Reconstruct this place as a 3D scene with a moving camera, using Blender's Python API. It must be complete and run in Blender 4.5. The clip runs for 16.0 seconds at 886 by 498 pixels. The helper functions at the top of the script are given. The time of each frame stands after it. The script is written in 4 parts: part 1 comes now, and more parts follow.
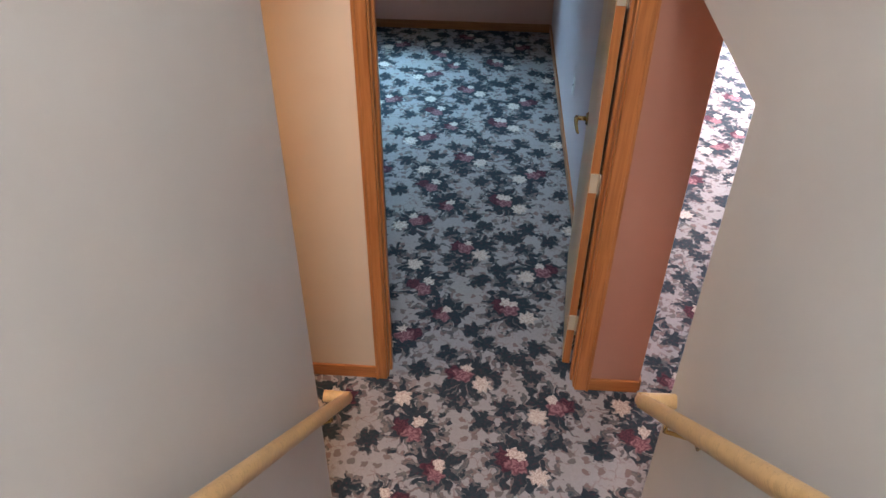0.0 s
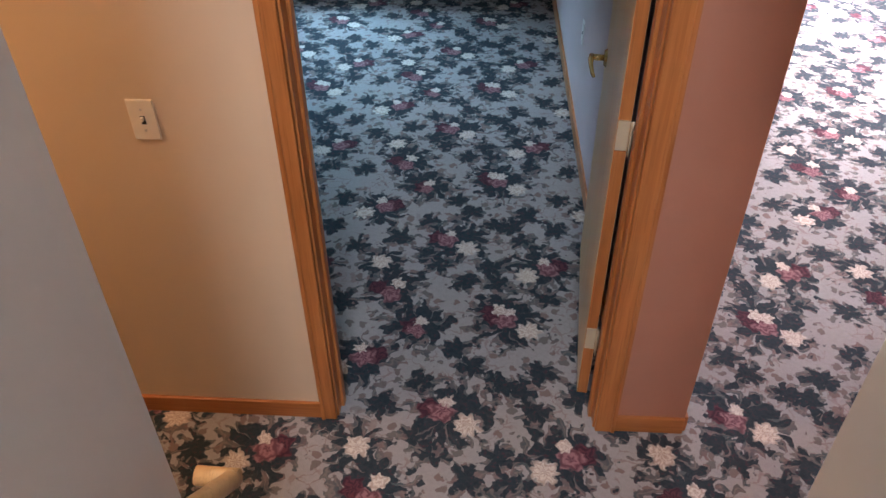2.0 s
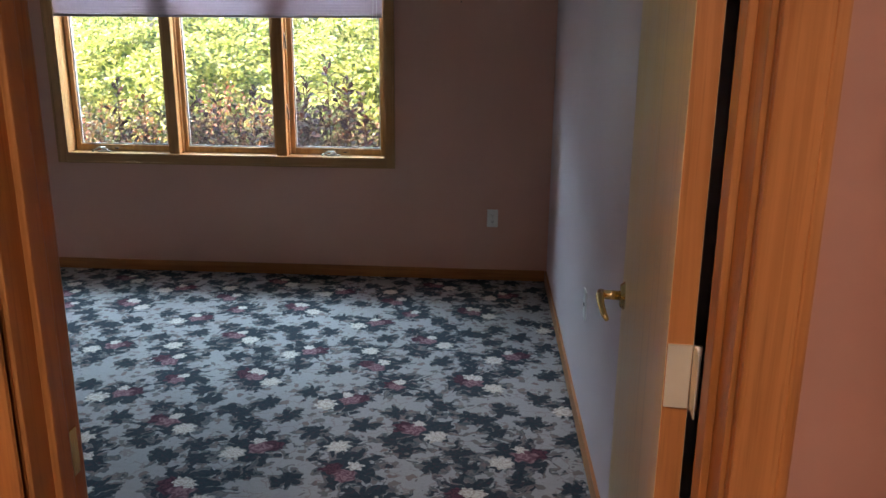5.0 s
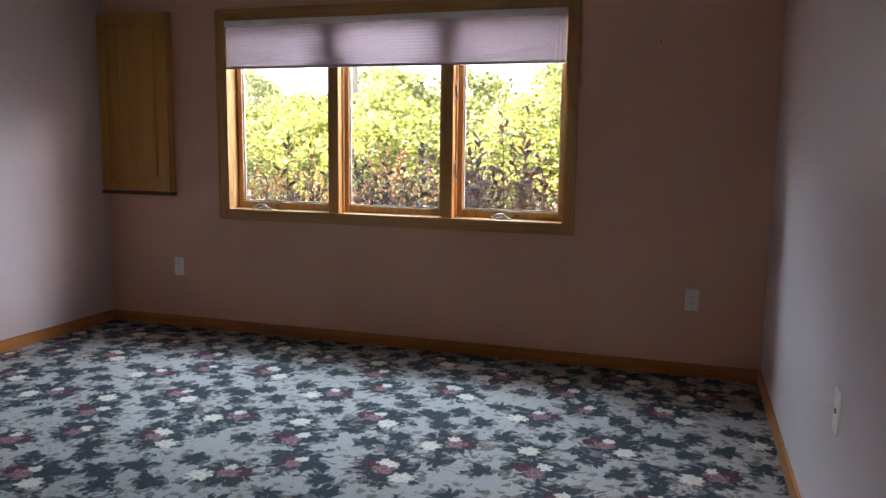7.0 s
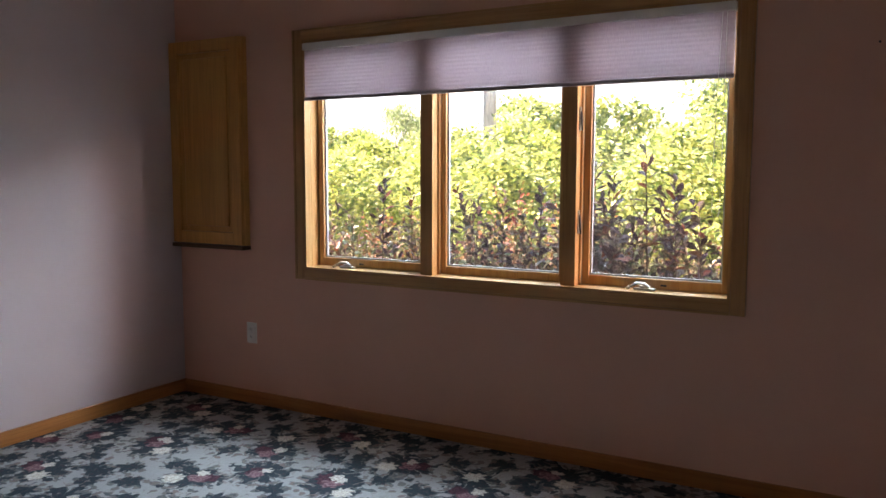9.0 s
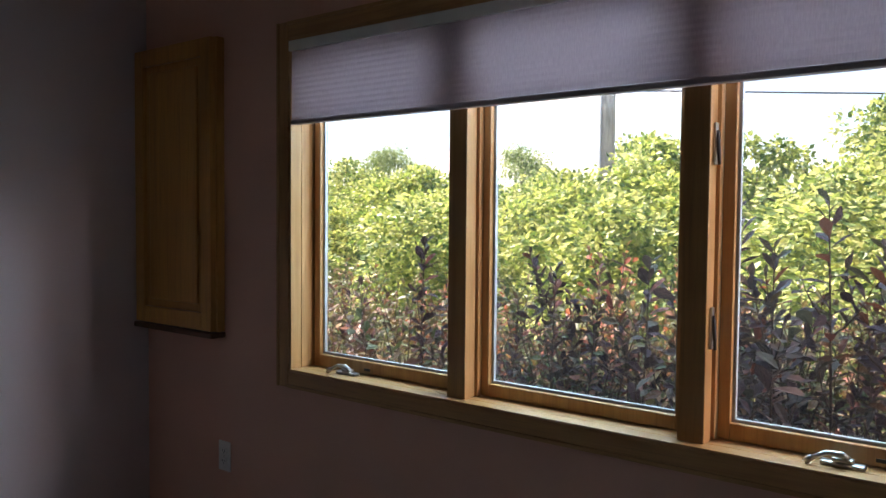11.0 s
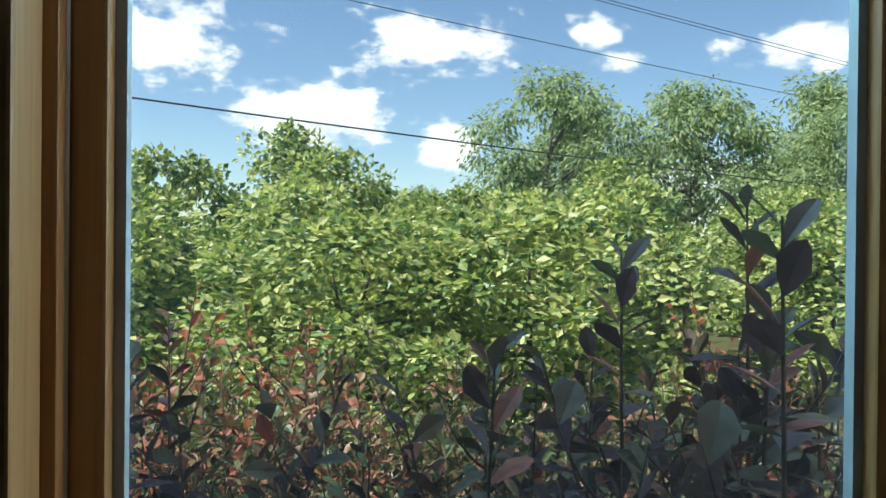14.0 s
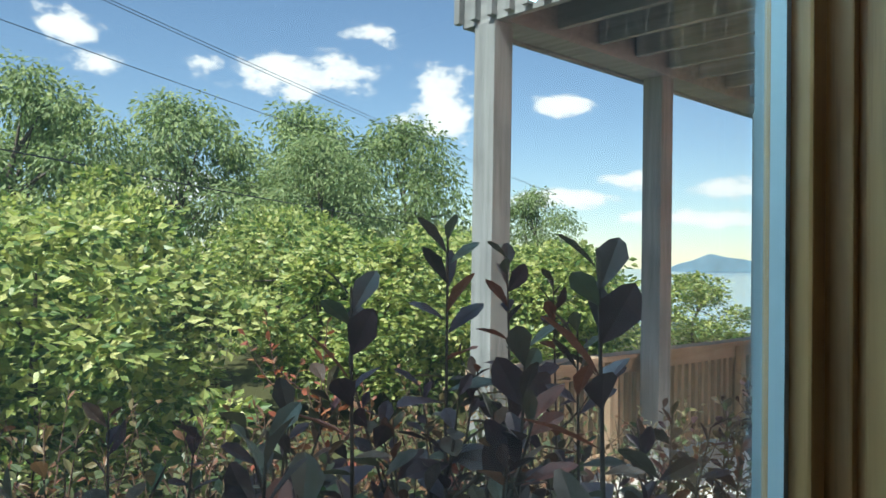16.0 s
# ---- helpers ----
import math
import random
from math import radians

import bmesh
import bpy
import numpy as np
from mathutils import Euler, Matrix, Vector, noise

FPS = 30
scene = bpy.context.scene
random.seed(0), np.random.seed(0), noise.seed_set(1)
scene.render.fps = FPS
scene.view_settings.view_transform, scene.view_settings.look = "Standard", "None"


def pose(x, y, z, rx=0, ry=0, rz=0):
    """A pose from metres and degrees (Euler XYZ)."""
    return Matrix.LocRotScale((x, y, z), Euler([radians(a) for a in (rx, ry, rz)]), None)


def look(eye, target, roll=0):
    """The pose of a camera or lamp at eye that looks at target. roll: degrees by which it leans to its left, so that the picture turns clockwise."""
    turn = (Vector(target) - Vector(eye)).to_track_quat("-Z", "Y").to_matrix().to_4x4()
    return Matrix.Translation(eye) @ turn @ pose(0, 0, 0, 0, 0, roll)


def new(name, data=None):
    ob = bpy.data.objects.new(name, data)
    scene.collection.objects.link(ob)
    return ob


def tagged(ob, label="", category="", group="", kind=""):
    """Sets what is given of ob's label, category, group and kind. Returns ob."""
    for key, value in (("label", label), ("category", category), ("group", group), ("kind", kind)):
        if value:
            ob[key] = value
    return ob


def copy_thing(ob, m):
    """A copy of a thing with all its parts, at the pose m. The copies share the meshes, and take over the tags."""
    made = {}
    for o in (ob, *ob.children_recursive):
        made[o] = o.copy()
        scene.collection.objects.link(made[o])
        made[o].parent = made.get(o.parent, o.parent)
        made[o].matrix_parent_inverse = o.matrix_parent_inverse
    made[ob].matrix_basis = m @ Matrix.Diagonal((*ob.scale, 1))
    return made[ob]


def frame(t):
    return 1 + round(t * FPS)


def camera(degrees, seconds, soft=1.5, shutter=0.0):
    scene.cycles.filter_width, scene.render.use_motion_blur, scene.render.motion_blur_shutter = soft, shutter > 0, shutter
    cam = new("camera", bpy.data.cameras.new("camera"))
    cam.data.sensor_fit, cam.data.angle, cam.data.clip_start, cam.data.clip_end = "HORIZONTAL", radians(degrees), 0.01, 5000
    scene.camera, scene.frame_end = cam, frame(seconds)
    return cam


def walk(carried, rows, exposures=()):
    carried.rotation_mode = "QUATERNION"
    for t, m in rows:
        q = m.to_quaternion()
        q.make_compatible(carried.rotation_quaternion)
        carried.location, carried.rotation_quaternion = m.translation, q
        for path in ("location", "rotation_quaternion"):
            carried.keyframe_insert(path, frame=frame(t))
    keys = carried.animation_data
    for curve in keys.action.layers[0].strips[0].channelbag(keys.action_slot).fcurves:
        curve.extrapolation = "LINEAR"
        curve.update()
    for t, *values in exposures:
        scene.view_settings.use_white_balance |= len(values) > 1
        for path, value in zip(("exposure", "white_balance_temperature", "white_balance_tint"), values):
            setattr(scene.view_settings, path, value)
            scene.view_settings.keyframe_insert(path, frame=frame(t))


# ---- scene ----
# ---- camera and walk ----
cam = camera(59.3, 16.0)
PATH = [
    (0, look((0.033, -2.458, 2.803), (-0.067, -0.911, 1.54), 0.5)),
    (0.5, look((0.076, -2.253, 2.647), (-0.027, -0.735, 1.348), 0.7)),
    (1, look((0.095, -2.057, 2.45), (-0.023, -0.567, 1.122), -0.8)),
    (1.5, look((0.134, -1.865, 2.272), (0.021, -0.41, 0.904), -0.1)),
    (2, look((0.104, -1.693, 2.14), (-0.003, -0.146, 0.877), -0.6)),
    (2.5, look((0.159, -1.507, 2.006), (0.046, 0.184, 0.943), 0.5)),
    (3, look((0.152, -1.344, 1.908), (0.039, 0.475, 1.084), 0.5)),
    (3.5, look((0.12, -1.22, 1.826), (0.026, 0.647, 1.116), 0.4)),
    (4, look((0.16, -1.087, 1.683), (0.057, 0.811, 1.06), 0.6)),
    (4.2, look((0.172, -1.037, 1.658), (0.066, 0.858, 1.027), 0.7)),
    (6.3, look((0.256, -0.497, 1.248), (-0.033, 1.466, 0.993), -0.1)),
    (6.5, look((0.221, -0.42, 1.25), (-0.113, 1.534, 0.987), 0.0)),
    (7, look((0.177, -0.177, 1.212), (-0.437, 1.707, 0.939), 0.7)),
    (7.5, look((0.114, 0.064, 1.205), (-0.737, 1.852, 0.926), 0.3)),
    (8, look((0.013, 0.289, 1.218), (-0.897, 2.05, 0.956), -0.1)),
    (8.5, look((-0.039, 0.532, 1.243), (-0.993, 2.275, 1.018), 0.1)),
    (8.7, look((-0.018, 0.651, 1.254), (-0.978, 2.393, 1.042), 0.1)),
    (10.8, look((-0.437, 2.086, 1.311), (-1.61, 3.704, 1.229), 0.6)),
    (11, look((-0.507, 2.204, 1.323), (-1.739, 3.778, 1.238), 0.5)),
    (11.5, look((-0.675, 2.526, 1.348), (-1.96, 4.056, 1.283), 1.0)),
    (12, look((-0.92, 2.753, 1.330), (-2.135, 4.34, 1.282), 1.5)),
    (12.5, look((-1.203, 2.996, 1.336), (-2.148, 4.758, 1.309), 1.5)),
    (13, pose(-1.390, 3.256, 1.330, 89.07, -1.80, 20.0)),
    (13.5, pose(-1.496, 3.423, 1.319, 89.44, -1.73, 7.8)),
    (14, pose(-1.648, 3.543, 1.316, 89.67, -0.56, -6.44)),
    (14.5, pose(-1.677, 3.668, 1.304, 89.66, -0.40, -11.97)),
    (15, pose(-1.692, 3.799, 1.306, 90.37, -0.92, -23.2)),
    (15.5, pose(-1.738, 3.884, 1.327, 91.00, -0.96, -36.1)),
    (16, pose(-1.838, 3.876, 1.340, 91.13, -0.91, -43.5)),
]
EXPOSURES = [(0.0, 3.5, 5900, 15), (2.0, 3.35, 6000, 18), (3.2, 2.98, 6500, 23), (4.2, 3.02, 6600, 25), (6.3, 3.25, 7900, 34), (8.7, 3.1, 7900, 34), (11.0, 2.1, 7000, 24), (12.0, 1.85, 6500, 18), (12.6, 1.5, 6400, 10), (13.0, 1.2, 6200, 6), (13.5, 1.0, 6050, 3), (16.0, 0.8, 6000, 1)]
walk(cam, PATH, EXPOSURES)

# ---- world, sun and lamps ----
SUN_TO = Vector((-0.55, -0.13, 0.82)).normalized()
sun = new("sun", bpy.data.lights.new("sun", "SUN"))
sun.data.energy, sun.data.angle, sun.data.color = 5.0, radians(0.5), (1.0, 0.94, 0.85)
sun.matrix_world = look((0, 0, 30), Vector((0, 0, 30)) - SUN_TO)


def make_world():
    w = bpy.data.worlds.new("sky")
    scene.world = w
    w.use_nodes = True
    nt = w.node_tree
    nt.nodes.clear()
    N, L = nt.nodes, nt.links
    out = N.new("ShaderNodeOutputWorld")
    bg = N.new("ShaderNodeBackground")
    sky = N.new("ShaderNodeTexSky")
    sky.sky_type, sky.sun_disc = "NISHITA", False
    sky.sun_elevation = math.asin(SUN_TO.z)
    sky.sun_rotation = math.atan2(SUN_TO.x, SUN_TO.y)
    sky.air_density, sky.dust_density, sky.ozone_density = 1.0, 0.1, 1.6
    geo = N.new("ShaderNodeTexCoord")

    def m(op, a, b=None, c=None):
        n = N.new("ShaderNodeMath")
        n.operation = op
        for i, v in enumerate((a, b, c)):
            if v is None:
                continue
            if isinstance(v, (int, float)):
                n.inputs[i].default_value = v
            else:
                L.new(v, n.inputs[i])
        return n.outputs[0]

    sep = N.new("ShaderNodeSeparateXYZ")
    L.new(geo.outputs["Generated"], sep.inputs[0])
    az = m("MULTIPLY", m("ARCTAN2", sep.outputs[0], sep.outputs[1]), 57.2958)   # degrees to the right of +y
    el = m("MULTIPLY", m("ARCSINE", sep.outputs[2]), 57.2958)
    comb = N.new("ShaderNodeCombineXYZ")
    L.new(az, comb.inputs[0])
    L.new(m("MULTIPLY", el, 1.7), comb.inputs[1])
    n1 = N.new("ShaderNodeTexNoise")
    n1.inputs["Scale"].default_value, n1.inputs["Detail"].default_value, n1.inputs["Roughness"].default_value = 0.22, 7.0, 0.62
    L.new(comb.outputs[0], n1.inputs["Vector"])
    puff = m("SUBTRACT", n1.outputs["Fac"], 0.5)
    # fair-weather cumulus: azimuth, elevation, half width, half height
    clouds = [(-15, 13.5, 9, 3.5), (-2.5, 9.5, 7, 3.2), (5, 14.5, 7, 2.6), (0, 10.8, 2.8, 0.9), (7, 7.0, 3.0, 2.0),
              (17, 15.2, 2.2, 1.4), (19.5, 13.0, 2.2, 1.0), (33, 13.5, 6.5, 2.0), (38, 16.5, 2.2, 1.2), (43, 11.5, 3.4, 2.6),
              (52, 11.6, 2.6, 0.8), (57, 6.2, 4.0, 0.9), (63, 5.6, 3.2, 0.8), (52, 5.0, 4.5, 0.9), (62, 3.4, 5.0, 0.7),
              (-28, 8.0, 8, 2.5), (-42, 15.0, 8, 2.5), (-35, 3.5, 9, 1.2), (75, 9, 5, 1.5), (24, 5.0, 6, 1.2)]
    total = None
    for ca, ce, wa, we in clouds:
        dx = m("DIVIDE", m("SUBTRACT", az, ca), wa)
        dy = m("DIVIDE", m("SUBTRACT", el, ce), we)
        d = m("SQRT", m("ADD", m("MULTIPLY", dx, dx), m("MULTIPLY", dy, dy)))
        v = m("SUBTRACT", 1.0, d)
        total = v if total is None else m("MAXIMUM", total, v)
    dens = m("ADD", m("MULTIPLY", puff, 3.4), total)
    mask = N.new("ShaderNodeMapRange")
    mask.interpolation_type = "SMOOTHSTEP"
    mask.inputs[1].default_value, mask.inputs[2].default_value = 0.05, 0.55
    L.new(dens, mask.inputs[0])
    low = N.new("ShaderNodeMapRange")
    low.inputs[1].default_value, low.inputs[2].default_value, low.inputs[3].default_value, low.inputs[4].default_value = 0.0, 1.2, 0.75, 1.0
    L.new(dens, low.inputs[0])
    white = N.new("ShaderNodeMixRGB")
    white.blend_type = "MULTIPLY"
    white.inputs[0].default_value = 1.0
    white.inputs[1].default_value = (10.5, 10.2, 9.9, 1)
    L.new(low.outputs[0], white.inputs[2])
    mix = N.new("ShaderNodeMixRGB")
    L.new(m("MULTIPLY", mask.outputs[0], 0.92), mix.inputs[0])
    L.new(sky.outputs[0], mix.inputs[1])
    L.new(white.outputs[0], mix.inputs[2])
    L.new(mix.outputs[0], bg.inputs[0])
    bg.inputs[1].default_value = 0.08
    L.new(bg.outputs[0], out.inputs[0])


make_world()


def area(name, eye, target, w, h, power, color):
    d = bpy.data.lights.new(name, "AREA")
    d.shape, d.size, d.size_y, d.energy, d.color = "RECTANGLE", w, h, power, color
    ob = new(name, d)
    ob.matrix_world = look(eye, target)
    return ob


# lamps added outside boost the sky light through the bedroom window and the sliding door; warm hall lamp, daylight from
# the upper floor
area("window_sky_boost", (-1.53, 5.0, 2.27), (-1.50, 1.0, 1.0), 2.3, 0.6, 26, (0.44, 0.79, 1.0))
area("door_sky_boost", (2.9, 5.2, 2.45), (2.9, 2.6, 0.6), 2.2, 0.9, 72, (1.0, 0.92, 0.92))
area("hall_lamp", (-1.9, -0.45, 2.40), (-1.9, -0.45, 0), 0.5, 0.5, 2.5, (1.0, 0.62, 0.32))
area("upstairs_daylight", (0.0, -3.6, 4.9), (0.0, -1.6, 1.0), 0.9, 0.9, 18, (0.92, 0.96, 1.0))

# ---- materials ----


class Mat:
    """A small wrapper to write node materials shortly."""

    def __init__(self, name, rough=0.6, metal=0.0, spec=0.5):
        self.m = bpy.data.materials.new(name)
        self.m.use_nodes = True
        self.nt = self.m.node_tree
        self.b = self.nt.nodes["Principled BSDF"]
        self.b.inputs["Roughness"].default_value = rough
        self.b.inputs["Metallic"].default_value = metal
        self.b.inputs["Specular IOR Level"].default_value = spec

    def put(self, socket, v):
        if isinstance(v, (int, float)):
            socket.default_value = v
        elif isinstance(v, tuple):
            socket.default_value = v if len(v) == len(socket.default_value) else (*v, 1)
        else:
            self.nt.links.new(v, socket)

    def node(self, kind, **inputs):
        n = self.nt.nodes.new("ShaderNode" + kind)
        for k, v in inputs.items():
            self.put(n.inputs[k.replace("_", " ")], v)
        return n

    def math(self, op, a, b=0.0, clamp=False):
        n = self.nt.nodes.new("ShaderNodeMath")
        n.operation, n.use_clamp = op, clamp
        self.put(n.inputs[0], a)
        self.put(n.inputs[1], b)
        return n.outputs[0]

    def coords(self, scale=(1, 1, 1), kind="Object"):
        tc = self.nt.nodes.new("ShaderNodeTexCoord")
        mp = self.nt.nodes.new("ShaderNodeMapping")
        self.nt.links.new(tc.outputs[kind], mp.inputs[0])
        mp.inputs["Scale"].default_value = scale
        return mp.outputs[0]

    def noise(self, vec, scale, detail=4.0, rough=0.55, dist=0.0):
        n = self.node("TexNoise", Vector=vec, Scale=scale, Detail=detail, Roughness=rough, Distortion=dist)
        return n.outputs["Fac"]

    def ramp(self, fac, *stops):
        n = self.nt.nodes.new("ShaderNodeValToRGB")
        el = n.color_ramp.elements
        while len(el) < len(stops):
            el.new(0.5)
        for e, (p, c) in zip(el, stops):
            e.position, e.color = p, (*c, 1)
        self.put(n.inputs[0], fac)
        return n.outputs[0]

    def mix(self, fac, a, b, blend="MIX"):
        n = self.nt.nodes.new("ShaderNodeMixRGB")
        n.blend_type = blend
        self.put(n.inputs[0], fac)
        self.put(n.inputs[1], a)
        self.put(n.inputs[2], b)
        return n.outputs[0]

    def step(self, v, lo, hi, a=0.0, b=1.0):
        n = self.nt.nodes.new("ShaderNodeMapRange")
        n.interpolation_type = "SMOOTHSTEP"
        for i, x in enumerate((v, lo, hi, a, b)):
            self.put(n.inputs[i], x)
        return n.outputs[0]

    def color(self, c):
        self.put(self.b.inputs["Base Color"], c)

    def rough(self, v):
        self.put(self.b.inputs["Roughness"], v)

    def bump(self, h, strength=0.2, dist=0.002):
        n = self.node("Bump", Strength=strength, Distance=dist, Height=h)
        self.nt.links.new(n.outputs[0], self.b.inputs["Normal"])


def paint(name, base, rough=0.5, spread=0.05):
    """Rolled wall paint: slight tone changes and an orange-peel relief."""
    k = Mat(name, rough, spec=0.4)
    v = k.coords()
    big = k.noise(v, 1.3, 3)
    lo = tuple(c * (1 - spread) for c in base)
    hi = tuple(min(1, c * (1 + spread)) for c in base)
    k.color(k.ramp(big, (0.3, lo), (0.7, hi)))
    k.bump(k.noise(v, 260, 2), 0.12, 0.001)
    return k.m


def wood(name, dark, light, rough=0.4, axis=2, scale=1.0):
    """Straight-grained varnished wood, grain along the axis."""
    k = Mat(name, rough)
    s = [22 * scale] * 3
    s[axis] = 1.1 * scale
    v = k.coords(tuple(s))
    g = k.noise(v, 1.0, 6, 0.6, 1.2)
    f = [170 * scale] * 3
    f[axis] = 5 * scale
    fine = k.noise(k.coords(tuple(f)), 1.0, 3)
    c = k.ramp(g, (0.28, dark), (0.62, light))
    c = k.mix(k.step(fine, 0.52, 0.7, 0.0, 0.35), c, tuple(x * 0.6 for x in dark))
    k.color(c)
    k.rough(k.step(g, 0.3, 0.7, rough - 0.06, rough + 0.08))
    k.bump(fine, 0.15, 0.0006)
    return k.m


def plain(name, col, rough=0.5, metal=0.0, spread=0.08, scale=8.0):
    k = Mat(name, rough, metal)
    n = k.noise(k.coords(), scale, 5)
    k.color(k.ramp(n, (0.3, tuple(c * (1 - spread) for c in col)), (0.7, tuple(min(1, c * (1 + spread)) for c in col))))
    k.rough(k.step(n, 0.3, 0.7, max(0.02, rough - 0.06), rough + 0.06))
    return k.m


WALL_MAUVE = paint("mauve_wall_paint", (0.72, 0.40, 0.30))
WALL_LILAC = paint("lilac_wall_paint", (0.60, 0.49, 0.49))
WALL_CREAM = paint("cream_wall_paint", (0.60, 0.47, 0.32))
WALL_STAIR = paint("offwhite_stair_paint", (0.60, 0.56, 0.50))
WALL_ROSE = paint("rose_wall_paint", (0.43, 0.20, 0.125))
CEIL = paint("white_ceiling_paint", (0.84, 0.83, 0.80))
OAK_Z = wood("oak_trim_upright", (0.30, 0.095, 0.020), (0.47, 0.18, 0.048))
OAK_X = wood("oak_trim_level", (0.30, 0.095, 0.020), (0.47, 0.18, 0.048), axis=0)
OAK_Y = wood("oak_trim_along", (0.30, 0.095, 0.020), (0.47, 0.18, 0.048), axis=1)
PINE_Z = wood("pine_window_upright", (0.37, 0.175, 0.06), (0.52, 0.28, 0.11), 0.35)
PINE_X = wood("pine_window_level", (0.37, 0.175, 0.06), (0.52, 0.28, 0.11), 0.35, axis=0)
DOOR_W = wood("birch_door_veneer", (0.64, 0.43, 0.19), (0.71, 0.50, 0.25), 0.36, axis=2, scale=0.35)
RAIL_W = wood("beech_handrail", (0.50, 0.29, 0.11), (0.62, 0.39, 0.17), 0.35, axis=1)
CAB_Z = wood("maple_cabinet", (0.48, 0.21, 0.045), (0.62, 0.30, 0.075), 0.35)
HINGE = plain("satin_brass", (0.74, 0.66, 0.48), 0.45, 0.6)
BRASS = plain("polished_brass", (0.78, 0.55, 0.22), 0.18, 1.0)
NICKEL = plain("satin_steel", (0.60, 0.58, 0.54), 0.32, 1.0)
PLATE = plain("ivory_plastic", (0.74, 0.68, 0.56), 0.4)
PLATE_W = plain("white_plastic", (0.78, 0.76, 0.72), 0.4)
SLOT = plain("dark_slot", (0.03, 0.03, 0.03), 0.6)
ALU = plain("grey_gasket", (0.42, 0.44, 0.45), 0.5)
VINYL = plain("weathered_grey_vinyl", (0.22, 0.25, 0.27), 0.45)
CORD = plain("white_cord", (0.75, 0.73, 0.70), 0.6)

g = Mat("window_glass", 0.0)
g.b.inputs["Transmission Weight"].default_value = 1.0
g.b.inputs["IOR"].default_value = 1.45
g.color((0.97, 0.985, 0.98, 1))
# a film of dust scatters a little of the light that passes; it also imitates veiling glare
tr = g.nt.nodes.new("ShaderNodeBsdfTranslucent")
tr.inputs[0].default_value = (0.9, 0.92, 0.92, 1)
mx = g.nt.nodes.new("ShaderNodeMixShader")
g.put(mx.inputs[0], g.step(g.noise(g.coords(), 3.0, 5), 0.3, 0.75, 0.002, 0.007))
g.nt.links.new(g.b.outputs[0], mx.inputs[1])
g.nt.links.new(tr.outputs[0], mx.inputs[2])
g.nt.links.new(mx.outputs[0], g.nt.nodes["Material Output"].inputs[0])
GLASS = g.m


def motif_groups():
    """Two node groups of the printed carpet: a spray of pointed leaves and a lobed blossom."""
    def begin(name, inputs, outputs):
        g = bpy.data.node_groups.new(name, "ShaderNodeTree")
        for n in inputs:
            g.interface.new_socket(n, in_out="INPUT", socket_type="NodeSocketFloat")
        for n in outputs:
            g.interface.new_socket(n, in_out="OUTPUT", socket_type="NodeSocketFloat")
        i, o = g.nodes.new("NodeGroupInput"), g.nodes.new("NodeGroupOutput")

        def f(op, *args):
            n = g.nodes.new("ShaderNodeMath")
            n.operation = op
            for socket, v in zip(n.inputs, args):
                if isinstance(v, (int, float)):
                    socket.default_value = v
                else:
                    g.links.new(v, socket)
            return n.outputs[0]

        dx = f("MULTIPLY", f("WRAP", f("SUBTRACT", i.outputs["U"], i.outputs["CU"]), 0.5, -0.5), 1.003)
        dy = f("MULTIPLY", f("WRAP", f("SUBTRACT", i.outputs["V"], i.outputs["CV"]), 0.5, -0.5), 0.955)
        q = f("DIVIDE", f("SQRT", f("ADD", f("MULTIPLY", dx, dx), f("MULTIPLY", dy, dy))), i.outputs["Size"])
        return g, i.outputs, o.inputs, f, q, f("ARCTAN2", dy, dx)

    spray, i, o, f, q, ang = begin("leaf_spray", ("U", "V", "CU", "CV", "Size", "Phase", "Outer", "Inner", "Uneven", "Veer"), ("Leaves", "Heart", "Rib"))
    q = f("MULTIPLY", q, i["Uneven"])
    turn = f("ADD", f("DIVIDE", ang, 6.2832), i["Veer"])
    for j, (count, size, core) in enumerate((("Outer", 1.0, 0.40), ("Inner", 0.82, 0.42))):
        saw = f("ABSOLUTE", f("SUBTRACT", f("MULTIPLY", f("FRACT", f("ADD", f("MULTIPLY", turn, i[count]), f("ADD", i["Phase"], j * 0.5))), 2.0), 1.0))
        tip = f("POWER", f("SUBTRACT", 1.0, saw), 0.62)
        spray.links.new(f("SUBTRACT", f("MULTIPLY", f("ADD", f("MULTIPLY", tip, 1.0 - core), core), size), q), o[j])
        if j == 0:
            spray.links.new(f("SUBTRACT", 1.0, f("ADD", saw, f("MULTIPLY", f("MAXIMUM", f("SUBTRACT", q, 1.0), 0.0), 9.0))), o["Rib"])
    blossom, i, o, f, q, ang = begin("blossom", ("U", "V", "CU", "CV", "Size", "Phase", "Lobes"), ("Mask", "Petals"))
    wave = f("SINE", f("ADD", f("MULTIPLY", ang, i["Lobes"]), i["Phase"]))
    q = f("DIVIDE", q, f("ADD", f("MULTIPLY", wave, 0.16), 1.0))
    edge = f("SUBTRACT", 1.0, f("DIVIDE", f("SUBTRACT", q, 0.85), 0.20))
    blossom.links.new(f("MINIMUM", f("MAXIMUM", edge, 0.0), 1.0), o["Mask"])
    ring = f("SINE", f("ADD", f("MULTIPLY", q, 11.0), f("MULTIPLY", f("SINE", f("MULTIPLY", ang, i["Lobes"])), 1.6)))
    blossom.links.new(f("ADD", f("MULTIPLY", ring, 0.5), 0.5), o["Petals"])
    return spray, blossom


